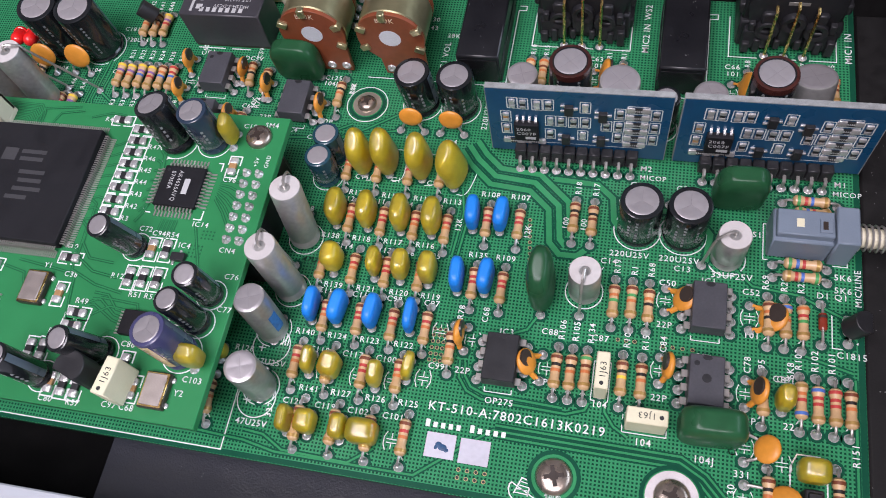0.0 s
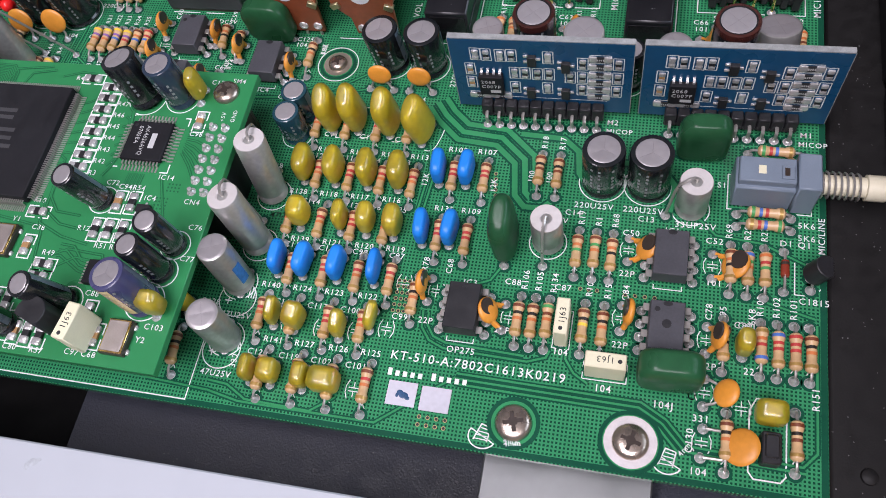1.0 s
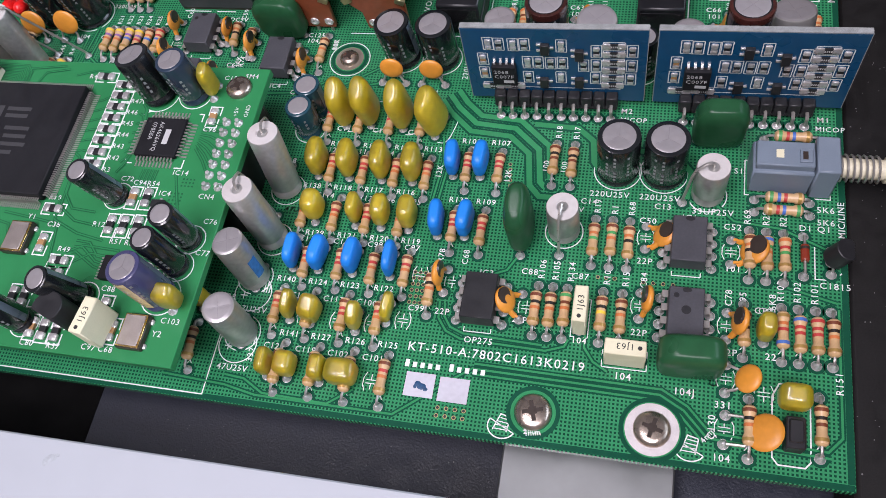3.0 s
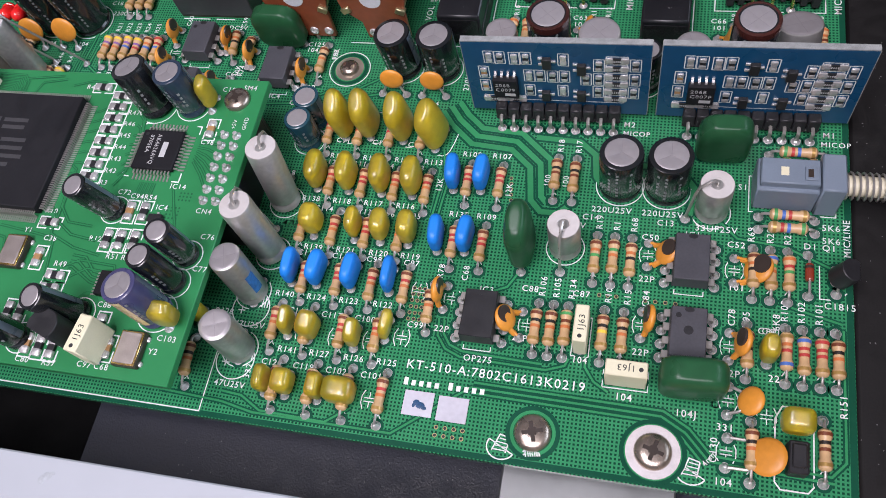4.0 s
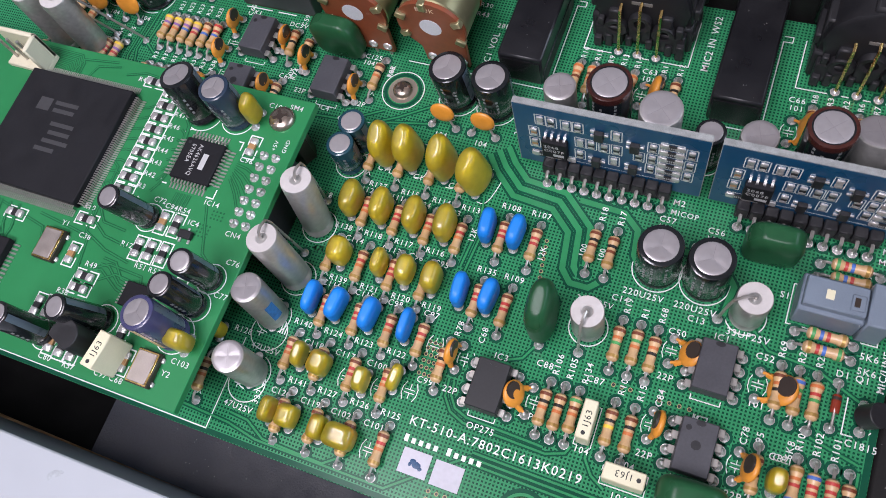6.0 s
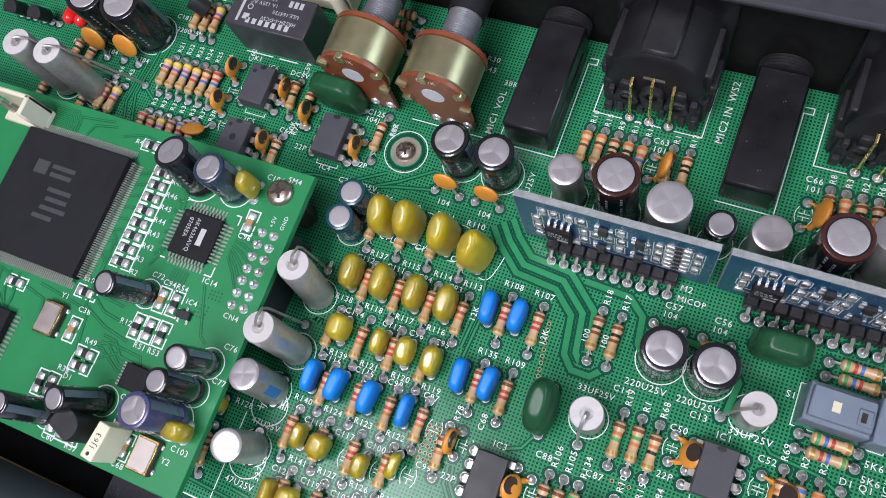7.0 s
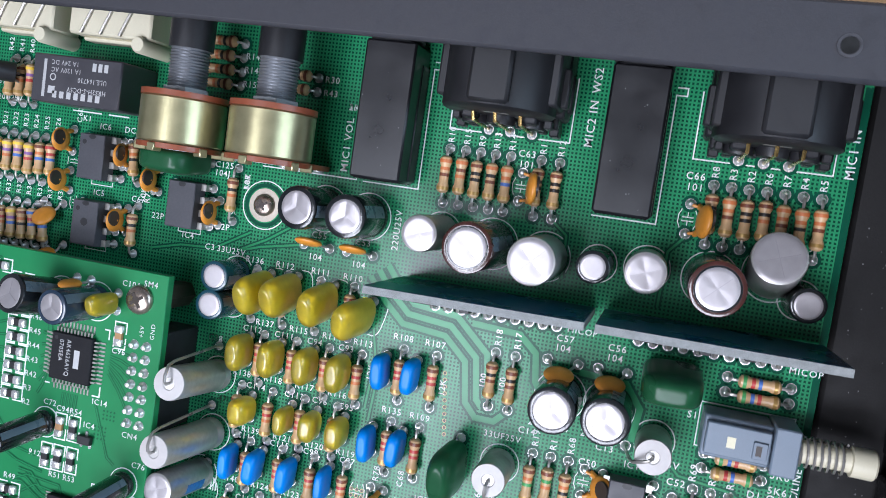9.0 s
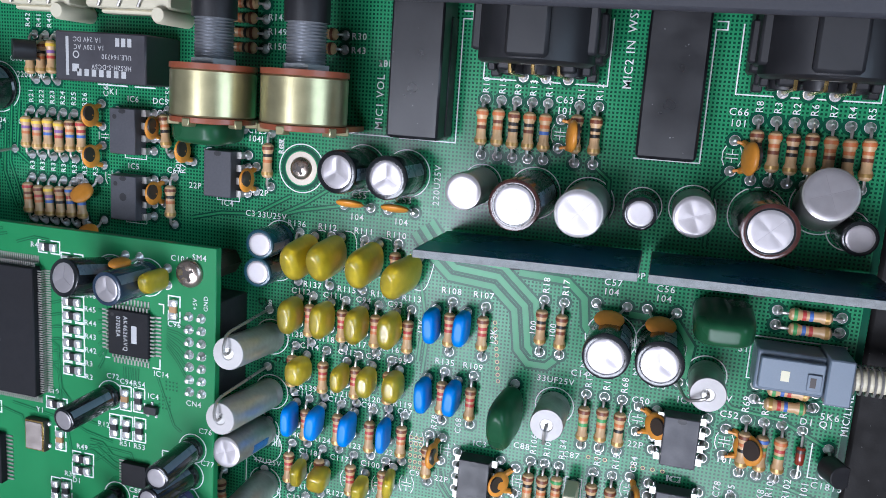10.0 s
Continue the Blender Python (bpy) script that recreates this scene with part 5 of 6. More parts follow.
for x, y, w, h in ((-92.0, -27.2, 4.4, 6.2), (-63.0, -41.8, 4.4, 6.0)):
    ob = thing("crystal", at(x, y, 13), "flat metal-lidded crystal with a gilt rim", "crystal", "crystals")
    part("base", box(-w / 2, -h / 2, 0.05, w / 2, h / 2, 1.3, 0.12), BROWNSHADE, ob)
    part("rim", box(-w / 2 + 0.15, -h / 2 + 0.15, 1.3, w / 2 - 0.15, h / 2 - 0.15, 1.5, 0.08), GOLD, ob)
    part("lid", box(-w / 2 + 0.4, -h / 2 + 0.4, 1.5, w / 2 - 0.4, h / 2 - 0.4, 1.7, 0.1), CRYSTAL, ob)
    for sx in (-1, 1):
        for sy in (-1, 1):
            part("solder_end", cached(("xtal",), lambda: moved(blob(0.5, 0.5, 0.4, 3, 10, 6), mpose(0, 0, 0.1)), SOLDER), None, ob, at=at(sx * w / 2, sy * (h / 2 - 0.9), 0))
ob = thing("tiny_transistor", at(-67.4, -18.2, 13), "tiny black surface-mount transistor", "transistor")
part("body", box(-1.3, -0.75, 0.1, 1.3, 0.75, 1.0, 0.08), BLACK, ob)
for u, v in ((-0.9, -1.0), (0.9, -1.0), (0, 1.0)):
    part("leg", cached(("sotl",), lambda: box(-0.22, -0.45, 0, 0.22, 0.45, 0.25, 0.03), SOLDER), None, ob, at=at(u, v, 0.02))
conn = thing("white_header", at(-117.0, 7.4, 13), "white nylon header on the processor board corner", "connector")
part("body", merge(box(-6.0, -2.2, 0, 4.2, 2.2, 1.2, 0.2), box(-6.0, 1.2, 1.0, 4.2, 2.2, 8.0, 0.3), box(3.2, -2.2, 1.0, 4.2, 2.2, 8.0, 0.3)), NYLON, conn)
for i in range(3):
    wire(conn, [(-4.4 + 2.6 * i, -0.3, 0.8), (-4.4 + 2.6 * i, -0.3, 7.6)], 0.33, "pin")
pins = thing("pin_connector", at(-58.8, -6.8, 13), "double row of soldered connector pins", "connector")
for i in range(7):
    for sx in (-1, 1):
        part("pin", cached(("cnpin",), lambda: turned([(0.85, 0), (0.75, 0.3), (0.45, 0.6), (0.4, 1.1), (0, 1.2)], 14), SOLDER), None, pins, at=at(sx * 1.2 + 0.05 * i - 0.15, (3 - i) * 2.28, 0.02))
        PADS_UP.append((-58.8 + sx * 1.2 + 0.05 * i - 0.15, -6.8 + (3 - i) * 2.28))
socket = thing("board_connector", at(-58.8, -6.8, 0), "black connector between the two boards", "connector")
part("body", box(-2.6, -9.0, 0.05, 2.6, 9.0, 11.3, 0.2), BLACK, socket)
for x, y in ((-60.0, 7.8),):
    ob = thing("standoff", at(x, y, 0), "metal standoff under the processor board", "standoff", "standoffs")
    part("post", turned([(2.4, 0.02), (2.4, 11.38)], 6), BROWNSHADE if y > 0 else STEEL, ob)

# ---- copper runs, pads and white print on the boards ----


def runs(name, paths, width, gap, parent, z, mat, gapmat):
    for i, p in enumerate(paths):
        part(name + "_gap", strip(p, width + gap, z + 0.0015 * i), gapmat, parent)
        part(name, strip(p, width, z + 0.04 + 0.0015 * i), mat, parent)


def offset(points, d):
    """The same run, set off sideways by d."""
    out = []
    pts = [Vector(p) for p in points]
    for i, p in enumerate(pts):
        a_ = (p - pts[i - 1]).normalized() if i else (pts[1] - p).normalized()
        b_ = (pts[i + 1] - p).normalized() if i < len(pts) - 1 else a_
        m_ = (a_ + b_).normalized()
        n_ = Vector((-m_.y, m_.x)) * d / max(0.4, m_.dot(a_))
        out.append((p.x + n_.x, p.y + n_.y))
    return out


main_run = [(-24.5, 17.0), (-22.1, 13.9), (-17.6, 9.9), (-9.9, 9.2), (-5.9, 5.6), (-4.9, -1.2), (-2.9, -3.4), (0.3, -3.4), (2.5, -1.2)]
wide_runs = [main_run, offset(main_run, 1.9)[:-2], offset(main_run, 3.8)[:-3], [(-5.6, 12.2), (2.6, 11.8), (5.6, 9.2), (6.2, 4.6), (7.8, 2.2)], [(13.0, 7.6), (20.5, 7.2), (23.2, 3.6), (22.6, -1.8)]]
TOP = 1.6
runs("copper_run", wide_runs, 1.05, 0.8, board, TOP + 0.008, TRACK, MOAT)
edge_run = [(-9.4, -35.9), (20.6, -36.4), (24.6, -38.6), (28.0, -42.2), (44.6, -42.8), (46.6, -40.5), (46.6, -20.0)]
thin = [edge_run, offset(edge_run, -0.9)[:-2], offset(edge_run, -1.8)[:-3], [(-17.2, -25.5), (-16.9, -28.6), (-15.2, -30.8), (-12.5, -31.9), (1.8, -32.3), (4.8, -31.2), (5.3, -29.9)], [(-16.2, -25.8), (-15.9, -28.2), (-14.6, -30.0), (-12.2, -30.9), (1.2, -31.4)], [(7.9, -28.6), (8.0, -31.0), (9.6, -33.2), (12.0, -34.6)],
        [(-52.5, -43.2), (-48.8, -43.5), (-44.8, -45.6), (-33.0, -45.9), (-29.0, -42.9)], [(-64.2, -44.4), (-52.0, -45.0), (-46.0, -46.1), (-21.5, -46.1), (-12.6, -39.0), (-9.4, -36.6)],
        [(-22.3, -6.0), (-21.6, 3.0), (-22.6, 8.0)], [(-21.4, -8.0), (-20.6, 2.0), (-19.0, 5.0)], [(-4.8, -15.4), (-6.5, -18.5), (-9.0, -19.6)], [(28.0, -3.0), (30.5, -5.5), (38.0, -6.3), (46.0, -10.0)], [(39.0, -17.0), (46.4, -19.0)],
        [(-50.0, 17.5), (-45.0, 20.0), (-39.0, 24.0)], [(-51.5, 16.8), (-46.0, 18.6), (-37.7, 20.3)], [(-68.0, 15.0), (-62.0, 16.5), (-55.0, 17.0), (-48.0, 21.0)], [(-106.5, 34.0), (-107.5, 24.0), (-104.0, 21.5)], [(-108.3, 35.0), (-109.2, 22.0), (-106.0, 13.0)], [(-110.0, 30.0), (-110.6, 20.0), (-108.0, 13.0)], [(5.0, 31.0), (7.5, 29.0), (7.8, 22.0)], [(25.5, 31.5), (23.4, 29.0), (23.2, 20.0)]]
runs("thin_run", thin, 0.36, 0.55, board, TOP + 0.03, TRACK, MOAT)
up_runs = []
for i in range(7):
    up_runs.append([(-60.2, -0.3 - 1.9 * i), (-62.4, -0.6 - 1.3 * i), (-64.6, -1.4 - 0.75 * i)])
for i in range(8):
    up_runs.append([(-86.0, 4.7 - 2.57 * i), (-87.6, 3.6 - 2.3 * i), (-88.9, 3.2 - 2.3 * i)])
for i in range(5):
    up_runs.append([(-73.2 + 0.7 * i, -11.0), (-73.4 + 0.7 * i, -14.0 - 0.3 * i)])
up_runs += [[(-66.5, -11.6), (-63.0, -20.5), (-61.5, -21.5)], [(-82.0, -28.8), (-79.0, -27.2), (-72.0, -27.6), (-70.5, -31.0)], [(-80.0, -30.6), (-77.0, -28.6), (-72.6, -29.0)], [(-98.0, -22.0), (-90.0, -23.0), (-86.0, -23.6), (-84.0, -34.0)], [(-110.0, -21.5), (-96.0, -24.4), (-95.0, -27.0)], [(-96.0, 9.2), (-92.0, 10.5), (-88.9, 10.3)], [(-104.0, 7.2), (-103.0, 9.6), (-98.0, 10.6)], [(-108.0, 7.2), (-107.0, 10.4), (-99.0, 11.4)]]
for i in range(6):
    up_runs.append([(-118.0 + 0.9 * i, 6.2), (-118.0 + 0.9 * i, 10.4 - 0.55 * i), (-116.6 + 0.6 * i, 11.4 - 0.7 * i), (-108.0 - 0.5 * i, 11.2 - 0.75 * i), (-106.6 - 0.6 * i, 9.6 - 0.6 * i), (-106.4 - 0.6 * i, 6.4)])
for i in range(0, 7, 3):
    up_runs.append([(-89.6, -8.0 - 1.5 * i), (-87.4, -9.4 - 1.6 * i), (-86.9, -17.4 - 0.9 * i), (-84.4 + 0.5 * i, -20.2 - 0.8 * i), (-79.4 + 0.6 * i, -20.6 - 0.9 * i)])
for i in range(9):
    up_runs.append([(-78.6, 5.4 - 2.2 * i), (-77.6, 4.0 - 1.8 * i), (-76.8, -1.2 - 0.72 * i)])
for i in range(0, 6, 2):
    up_runs.append([(-73.2, -29.4 - 0.55 * i), (-75.6, -29.0 - 0.5 * i), (-78.0 - 0.5 * i, -26.6 - 0.5 * i), (-80.8, -26.4 - 0.6 * i)])
for i in range(5):
    up_runs.append([(-112.0 + 2.2 * i, -21.6), (-111.2 + 2.2 * i, -24.4 - 0.5 * i), (-104.6 + 0.5 * i, -27.4 - 0.4 * i)])
runs("fine_run", up_runs, 0.22, 0.35, dboard, TOP + 0.008, MASK2, TRACK2)

for x, y, r in ((1.2, -42.7, 4.3), (-46.1, 26.1, 3.9), (19.5, -42.9, 5.0)):
    part("screw_clearance", moved(disc(r, 0, 0.075, 36), mpose(x, y, TOP)), MOAT, board)
    part("screw_land", moved(disc(r - 0.7, 0, 0.085, 36, r - 1.25), mpose(x, y, TOP)), TRACK, board)
part("edge_band", merge(strip([(-55.4, -47.5), (48.0, -47.5)], 0.9, TOP + 0.005), strip([(-174.0, -47.7), (-55.4, -47.7)], 0.6, TOP + 0.005), strip([(47.6, -47.0), (47.6, 57.0)], 1.0, TOP + 0.007)), MOAT, board, "plain dark green margin along the board edge")
part("pad_clearance", merge(*[moved(disc(1.32, 0, 0.05, 18), mpose(x, y, TOP + 0.0)) for x, y in PADS if abs(x) < 160]), MOAT, board)["kind"] = "stuff"
part("pad_ring", merge(*[moved(disc(0.84, 0, 0.07, 16), mpose(x, y, TOP)) for x, y in PADS]), SOLDER, board)["kind"] = "stuff"
part("pad_ring", merge(*[moved(disc(0.86, 0, 0.05, 16), mpose(x, y, TOP)) for x, y in PADS_UP]), SOLDER, dboard)["kind"] = "stuff"
vias = [(-22.6 + 0.95 * (i % 3), -20.5 - 1.15 * (i // 3)) for i in range(18)] + [(-9.0 + 0.15 * i, 3.0 - 1.15 * i) for i in range(10)] + [(-14.2 + 1.45 * (i % 4), -44.0 - 1.3 * (i // 4)) for i in range(8)] + [(16.5 + 1.6 * i, -18.4) for i in range(4)] + [(9.0 + 1.4 * i, -18.2) for i in range(3)]
part("via", merge(*[moved(disc(0.36, 0, 0.085, 10, 0.25), mpose(x, y, TOP)) for x, y in vias]), tone("tinned_via", 0.36, 0.30, 0.14, 0.4, metal=0.3), board)["kind"] = "stuff"
part("via_hole", merge(*[moved(disc(0.26, 0, 0.08, 8), mpose(x, y, TOP)) for x, y in vias]), BLACK, board)["kind"] = "stuff"
dots = [(-66.0 + 0.7 * (i % 4), -15.5 - 0.7 * (i // 4)) for i in range(16)] + [(-64.6 + 0.7 * (i % 4), -12.5 - 0.7 * (i // 4)) for i in range(12)]
part("via_hole", merge(*[moved(disc(0.2, 0, 0.03, 8), mpose(x, y, TOP)) for x, y in dots]), TRACK2, dboard)["kind"] = "stuff"


def print_lines(parent, items, z):
    bms = []
    for it in items:
        if it[0] == "ring":
            bms.append(moved(disc(it[3], 0, 0.03, 40, it[3] - 0.18), mpose(it[1], it[2], z)))
        elif len(it) == 3:
            bms.append(moved(disc(it[2], 0, 0.03, 36, it[2] - 0.18), mpose(it[0], it[1], z)))
        else:
            bms.append(strip(it[0], it[1], z + 0.045))
    part("print_outline", merge(*bms), SILK, parent)["kind"] = "stuff"


# capacitor symbols between paired pads
for x, y in ((-15.6, -21.7), (-2.2, -25.0), (16.3, -10.0), (30.2, -11.4), (16.2, -22.7), (29.9, -24.7), (30.0, -33.4), (30.0, -41.4), (-1.0, 35.7), (25.5, 34.4), (35.6, -35.2), (-87.0, 28.6), (-85.6, 21.0)):
    for d in (-0.3, 0.3):
        LINES.append(([(x - 0.9, y + d), (x + 0.9, y + d)], 0.14))
    LINES.append(([(x, y + 0.3), (x, y + 1.2)], 0.14))
    LINES.append(([(x, y - 0.3), (x, y - 1.2)], 0.14))
    for sg in (-1, 1):
        LINES.append(([(x + sg * 1.0, y + 1.5), (x + sg * 1.4, y + 0.6), (x + sg * 1.4, y - 0.6), (x + sg * 1.0, y - 1.5)], 0.14))
LINES += [([(-175.0, -47.2), (-55.6, -47.2), (-55.6, -30.0)], 0.2), ([(-68.0, 37.6), (-58.0, 37.6)], 0.2), ([(-47.5, 33.0), (-29.5, 33.0), (-29.5, 45.0)], 0.2), ([(-88.5, 38.2), (-82.0, 38.2)], 0.25), ([(-80.5, 38.2), (-76.0, 38.2)], 0.25), ([(43.2, -8.6), (43.2, -15.0), (46.0, -15.0), (47.2, -13.6)], 0.18)]
for x, y in ((-51.8, -27.7), (-51.8, -37.5)):
    LINES.append(("ring", x, y, 3.6))
    LINES += [([(x - 2.3, y - 0.6), (x - 0.9, y - 0.6)], 0.2), ([(x - 1.6, y - 1.3), (x - 1.6, y + 0.1)], 0.2)]
    for k in range(5):
        q = 1.0 + 0.5 * k
        w = math.sqrt(3.5 ** 2 - q * q)
        LINES.append(([(x + q, y + 0.3), (x + q, y + w)], 0.2))
for x, y in ((-40.9, -30.8), (-34.6, -31.2), (-28.3, -31.0), (-23.0, -29.8), (-26.2, -41.2), (-21.6, -20.9)):
    for d in (-0.3, 0.3):
        LINES.append(([(x - 0.9, y + d), (x + 0.9, y + d)], 0.16))
    for sg in (-1, 1):
        LINES.append(([(x, y + sg * 0.3), (x, y + sg * 1.3)], 0.16))
        LINES.append(([(x + sg * 0.9, y + 1.6), (x + sg * 1.35, y + 0.6), (x + sg * 1.35, y - 0.6), (x + sg * 0.9, y - 1.6)], 0.16))
print_lines(board, LINES + RINGS, TOP)
LINES_UP += [([(-77.6, -8.2), (-77.6, -9.9), (-76.2, -9.9)], 0.25), ([(-65.9, -8.6), (-65.9, -10.4), (-67.4, -10.4)], 0.25), ([(-66.2, 1.5), (-65.2, 1.5), (-65.2, -0.2)], 0.25), ([(-77.6, 0.2), (-77.6, 0.8), (-76.6, 1.6), (-75.6, 1.6)], 0.25)]
print_lines(dboard, LINES_UP, TOP)
LABEL = tone("pale_lilac_print", 0.47, 0.46, 0.51, 0.5, var=0.12, grain=300)
part("print_block", box(-20.4, -42.7, TOP, -15.4, -38.6, TOP + 0.11), LABEL, board, "pale printed square")
part("print_block", box(-14.6, -42.9, TOP, -9.6, -38.8, TOP + 0.11), LABEL, board, "pale printed square")
stain = merge(*[moved(blob(u, v, 0.05, 2.0, 12, 6), mpose(x, y, TOP + 0.1)) for x, y, u, v in ((-17.5, -40.9, 0.85, 0.6), (-18.2, -40.5, 0.6, 0.5), (-16.8, -41.3, 0.45, 0.35), (-18.6, -41.0, 0.3, 0.4))])
part("ink_stain", stain, tone("blue_ink", 0.01, 0.06, 0.15, 0.4, var=0.5, grain=900), board, "dark blue ink blot")
# a washer and a hatched screw printed beside each edge screw
for x, y in ((-3.4, -45.2), (25.2, -44.6)):
    arc = [(x + 2.3 * math.cos(radians(q)), y + 2.0 * math.sin(radians(q)) - 0.3) for q in range(150, 345, 15)]
    shank = [(x - 1.4, y - 1.0), (x - 0.4, y + 1.6), (x + 1.2, y + 1.2), (x + 0.8, y - 1.2)]
    rungs = [strip([(x - 1.3 + 0.3 * k, y - 0.8 + 0.6 * k), (x + 0.85 + 0.08 * k, y - 0.9 + 0.55 * k)], 0.16, TOP + 0.045) for k in range(4)]
    part("screw_symbol", merge(strip(arc, 0.2, TOP + 0.045), strip(shank, 0.2, TOP + 0.045), strip([arc[0], arc[-1]], 0.18, TOP + 0.045), *rungs), SILK, board)
for x, y in ((0.2, -46.6), (27.2, -44.0)):
    write(board, "4mm", x, y, TOP, 1.0, 10 if x < 9 else 55)

G = lambda words, xs, y, rz=0, size=1.25: [write(board, w_, x, y, TOP, size, rz) for w_, x in zip(words.split(), xs)]
G("R137 R115 R114 R113", (-45.0, -38.3, -31.9, -26.0,), 4.7)
G("R138 R118 R117 R116", (-48.2, -42.0, -35.8, -29.5,), -5.1)
G("R139 R121 R120 R119", (-45.1, -38.8, -32.5, -26.5,), -15.1)
G("R140 R124 R123 R122", (-48.0, -41.9, -35.8, -29.5,), -24.8)
G("C118 C117 C100", (-44.6, -38.3, -32.1), -27.8)
G("R141 R127 R126 R125", (-44.6, -38.7, -32.4, -26.5,), -35.0)
G("C120 C119 C102 C101", (-46.9, -41.0, -35.0, -28.7), -37.6)
G("C112 C111 C94 C93", (-47.3, -41.0, -34.6, -28.6), 3.2)
G("C114 C113 C96 C95", (-45.2, -37.6, -32.2, -27.2), -7.0)
G("C116 C115 C98 C97", (-46.0, -39.2, -32.6, -25.6), -16.4)
G("C110 C109 C92", (-44.6, -37.2, -30.0), 8.3)
G("C99", (-22.6,), -27.8)
G("R128", (-58.5,), -29.4)
G("C88 C87", (-4.0, 4.6), -18.9)
G("R74 10K", (-69.6, -70.6), 23.0, 90)
G("C59 C60 C7", (-72.8, -86.2, -57.0), 36.0, 90)
G("R42 R41 R40", (-103.6, -101.1, -98.7), 48.0, 90, 1.2)
G("R35 R37 R38", (-93.6, -91.2, -88.8), 20.8, 90, 1.2)
G("33 20K", (-32.6, -32.6), 44.6)
G("R108 R107", (-18.9, -13.2,), 7.0)
G("R135 R109", (-19.2, -14.1,), -5.9)
G("R136 R112 R111 R110", (-48.5, -42.5, -35.6, -29.5,), 15.6)
G("OP275", (-11.9,), -32.4)
write(board, "KT-510-A:7802C1613K0219", -21.2, -34.9, TOP, 1.75, -0.3, wide=1.02)
for i in range(10):
    x = -21.0 + 1.32 * i + (1.0 if i > 4 else 0)
    part("maker_bar", box(x, -37.75, TOP, x + 0.7, -36.5 - 0.35 * (i % 5 > 0), TOP + 0.1), SILK, board)
G("22P 22P 22P", (-17.8, -4.4, 15.1), -27.9)
G("R106 R105 R134 R10 R15 C84", (0.1, 2.5, 5.1, 11.1, 14.2, 17.1), -19.5, 90)
G("R78 C68", (-18.0, -13.6), -18.2, 90)
G("104 104", (5.8, 13.1), -30.4, 0, 1.2)
G("104", (13.1,), -35.6, 0, 1.3)
G("104J", (22.3,), -36.9, 0, 1.3)
G("IC3 IC1 IC2", (-11.2, 22.1, 21.9), -19.9)
G("IC1", (22.1,), -6.0)
G("R19 R1 R68 R69 R28 R27", (8.3, 11.3, 14.2, 33.2, 36.2, 38.9), -5.9, 90)
G("C50 C52", (15.0, 28.9), -7.2)
G("22P 101", (15.1, 29.3), -15.0)
G("D1 Q1", (40.8, 43.6), -6.4)
G("C1815", (43.8,), -16.6)
G("5K6", (43.6,), -2.7)
G("5K6", (43.6,), -5.1)
write(board, "MIC/LINE", 47.9, -7.3, TOP, 1.2, 90)
G("R103 R102 R101", (38.5, 41.0, 43.6), -19.5, 90)
G("C78 R95 6K8", (30.6, 32.8, 37.3), -21.2, 90)
G("C82 C81", (34.0, 34.6), -22.0)
G("22P 22", (29.0, 35.7), -29.6)
G("331", (28.4,), -38.2)
G("104", (28.4,), -46.3)
G("C83 C130", (28.7, 28.7), -35.0, 90)
G("C130", (28.7,), -43.2, 90)
G("R151", (46.9,), -34.0, 90)
G("4mm", (0.0,), -46.1, 0, 1.0)
G("220U25V 220U25V", (6.0, 14.6), -2.5, 0, 1.3)
G("C14 C13", (4.6, 17.3), -4.2)
G("33UF25V", (23.6,), -4.6, 0, 1.3)
G("33UF25V", (-1.0,), -6.0, 0, 1.2)
G("100 100", (-1.9, 1.4), 1.8, 90, 1.2)
G("R18 R17", (-0.3, 3.0), 9.3, 90)
G("M2 M1", (10.0, 43.9), 15.6)
G("MICOP MICOP", (10.0, 43.6), 13.7, 0, 1.15)
G("S1", (30.3,), 4.0)
G("47U25V", (-54.4,), -42.4)
G("47U25V", (-54.0,), -31.4)
G("47U25V 47U25V", (-50.5, -50.5), -10.6)
G("C38 C32", (-54.0, -54.0), 0.2)
G("332", (-48.3,), -40.5, 90)
G("12K 12K", (-8.6, -21.6), -1.0, 90)
G("R21 R22 R23 R24 R25 R26", (-103.3, -100.9, -98.4, -96.0, -93.5, -91.0), 33.8, 90, 1.2)
G("R31 R32 R33 R34", (-103.4, -101.0, -98.5, -96.1), 20.8, 90, 1.2)
G("IC6 DC5V", (-82.1, -76.6), 35.4)
G("C58", (-75.7,), 33.3)
G("IC5 C67", (-82.0, -73.5), 22.9)
G("IC4", (-62.0,), 17.9)
G("K1", (-86.0,), 36.5)
G("C125", (-56.9,), 31.6)
G("104J", (-56.8,), 30.1)
G("10K R87", (-49.6, -49.6), 28.3, 90)
G("22P 22P", (-68.8, -55.1), 20.5)
G("33U25V C3", (-54.5, -57.0), 16.5)
G("R148", (-53.4,), 51.3)
G("R149", (-53.4,), 48.9)
G("R150", (-53.4,), 46.4)
G("R30", (-37.7,), 48.8)
G("R43", (-37.7,), 46.5)
write(board, "MIC1 VOL", -31.4, 34.0, TOP, 1.5, 90)
write(board, "220U25V", -20.4, 22.0, TOP, 1.3, 90)
write(board, "MIC2 IN", 9.3, 43.4, TOP, 1.5, 90)
write(board, "WS2", 9.3, 52.0, TOP, 1.5, 90)
write(board, "MIC1 IN", 47.6, 43.4, TOP, 1.5, 90)
G("C55 C53", (-36.4, -28.2), 21.9)
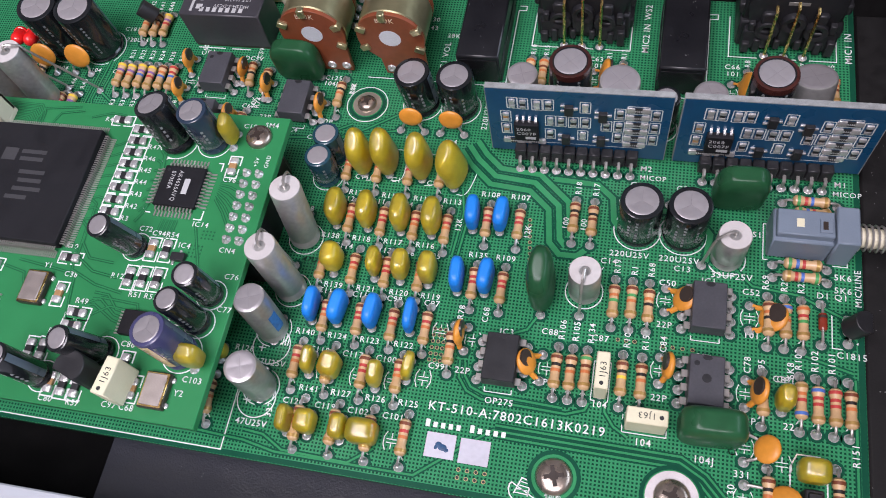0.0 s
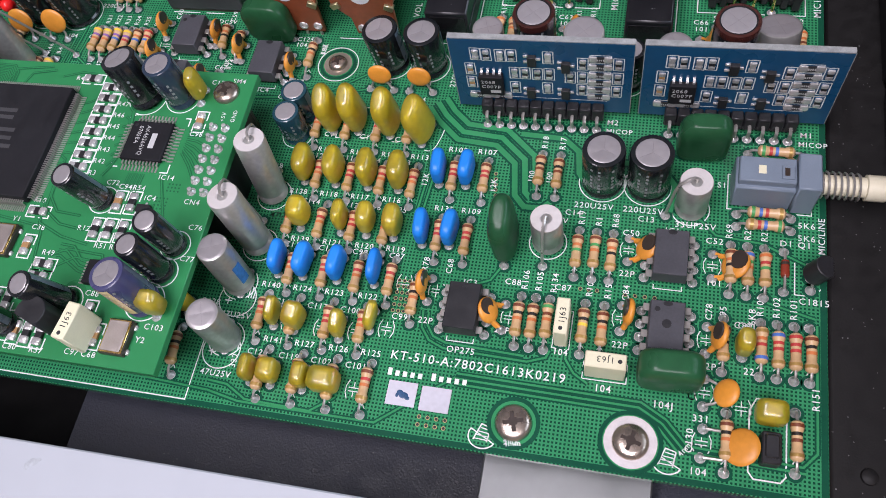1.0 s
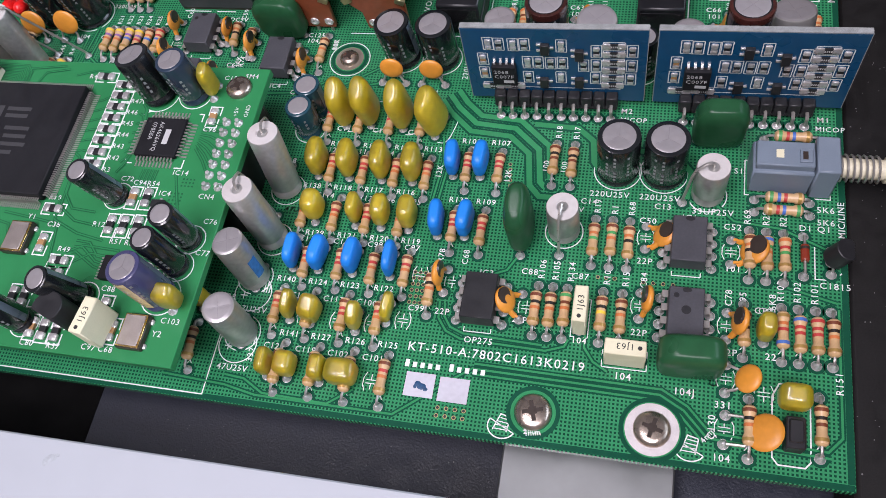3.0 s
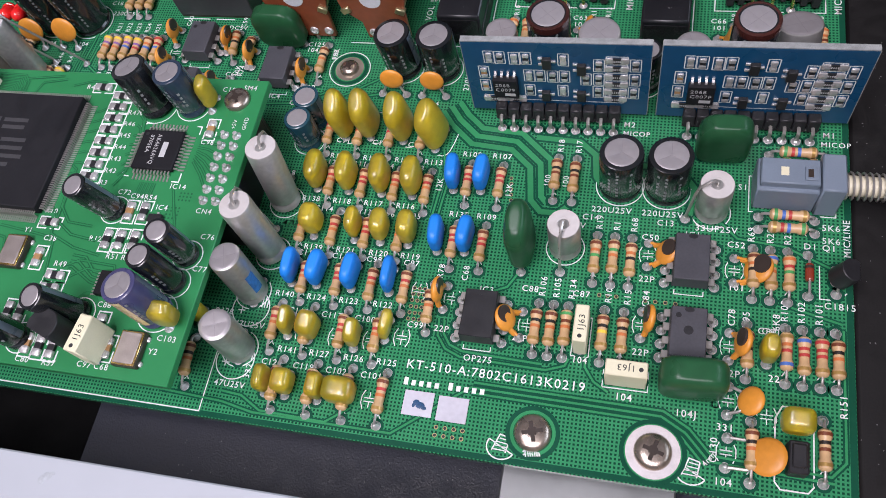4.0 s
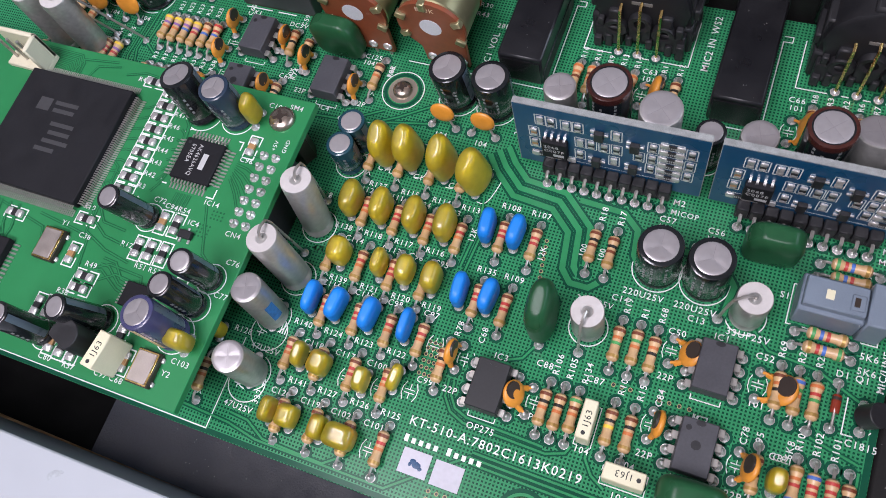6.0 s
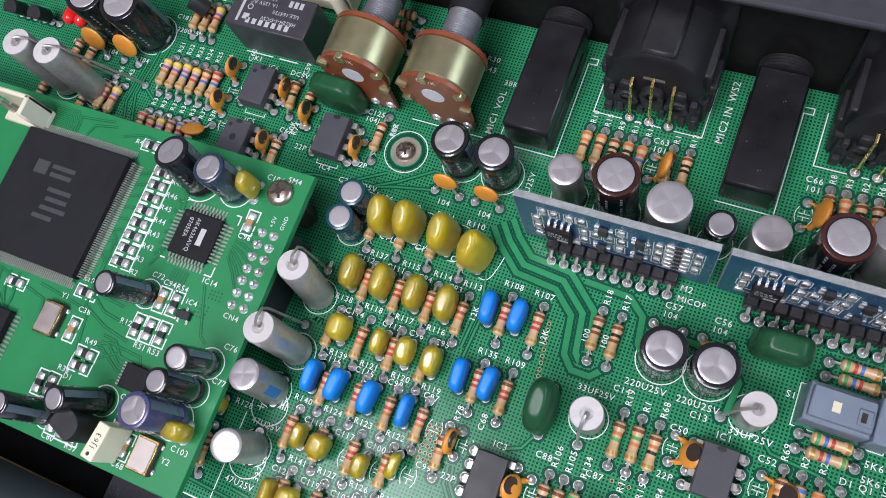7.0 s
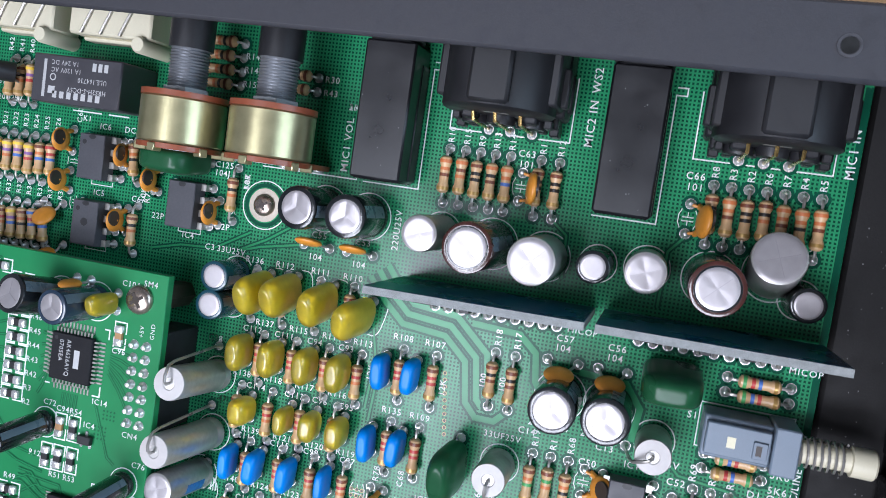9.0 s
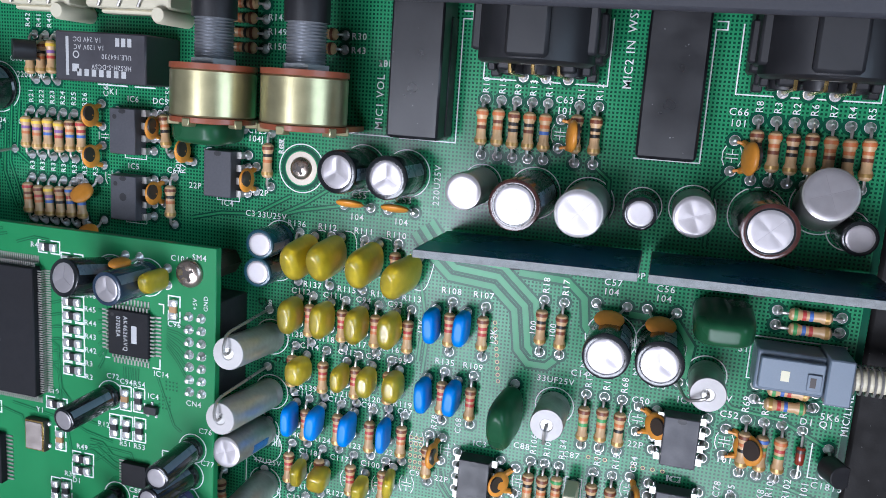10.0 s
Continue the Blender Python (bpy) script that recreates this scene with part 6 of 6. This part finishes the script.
G("104 104", (-36.5, -28.3), 18.0)
G("C57 C56", (8.5, 16.8), 12.0)
G("104 104", (8.5, 16.8), 10.4)
G("R10 R15 R9 R13 R14 R11 R12", (-13.2, -10.5, -7.9, -5.4, -2.8, 2.3, 5.2), 41.4, 90, 1.2)
G("R8 R3 R2 R6 R7 R4 R5", (29.0, 31.6, 34.2, 36.7, 39.3, 41.8, 44.4), 41.2, 90, 1.2)
G("C63 C66", (-2.2, 24.2), 40.6)
G("101 101", (-1.9, 24.5), 38.9)
G("C64 104 104", (-107.0, -121.0, -112.5), 29.4)
G("R46 R45", (-115.0, -112.2), 24.6, 90)
G("MUTE LED", (-131.0, -126.0), 29.6)
G("220U25V", (-107.0,), 38.5)
G("C1815", (-108.5,), 41.5)
D = lambda word, x, y, rz=0, size=1.15: write(dboard, word, x, y, TOP, size, rz)
for i, w_ in enumerate(("R48", "R47", "R46", "R45", "R44", "R43", "R42", "R3", "R2")):
    D(w_, -81.6, 5.8 - 2.57 * i)
for w_, x, y in (("R4", -92.9, 8.6), ("C96", -64.4, -2.2), ("CN4", -60.6, -16.2), ("IC14", -67.2, -11.8), ("C72", -77.0, -13.8), ("C94", -74.2, -14.4), ("R54", -71.4, -14.4), ("IC4", -68.4, -16.2), ("R12", -79.0, -23.4), ("R51", -74.4, -26.4), ("R53", -71.4, -26.4), ("R10", -90.0, -18.8), ("Y1", -92.6, -23.0), ("C38", -88.0, -24.2), ("R49", -83.8, -28.8), ("C76", -58.0, -21.0), ("C77", -57.5, -27.0), ("C103", -59.5, -39.6), ("Y2", -60.2, -42.0), ("C68", -68.8, -45.6), ("C97", -72.0, -45.6), ("C80", -83.6, -46.2), ("R57", -78.4, -46.2), ("C88", -72.4, -35.2), ("D1", -84.8, -35.8), ("R38", -86.6, -34.8), ("C104", -63.8, 9.6), ("IC15", -67.8, -30.4)):
    D(w_, x, y)
D("SM4", -59.6, 10.2)
D("+5V", -58.6, 1.4, 90, 0.9)
D("GND", -56.5, 1.4, 90, 0.9)
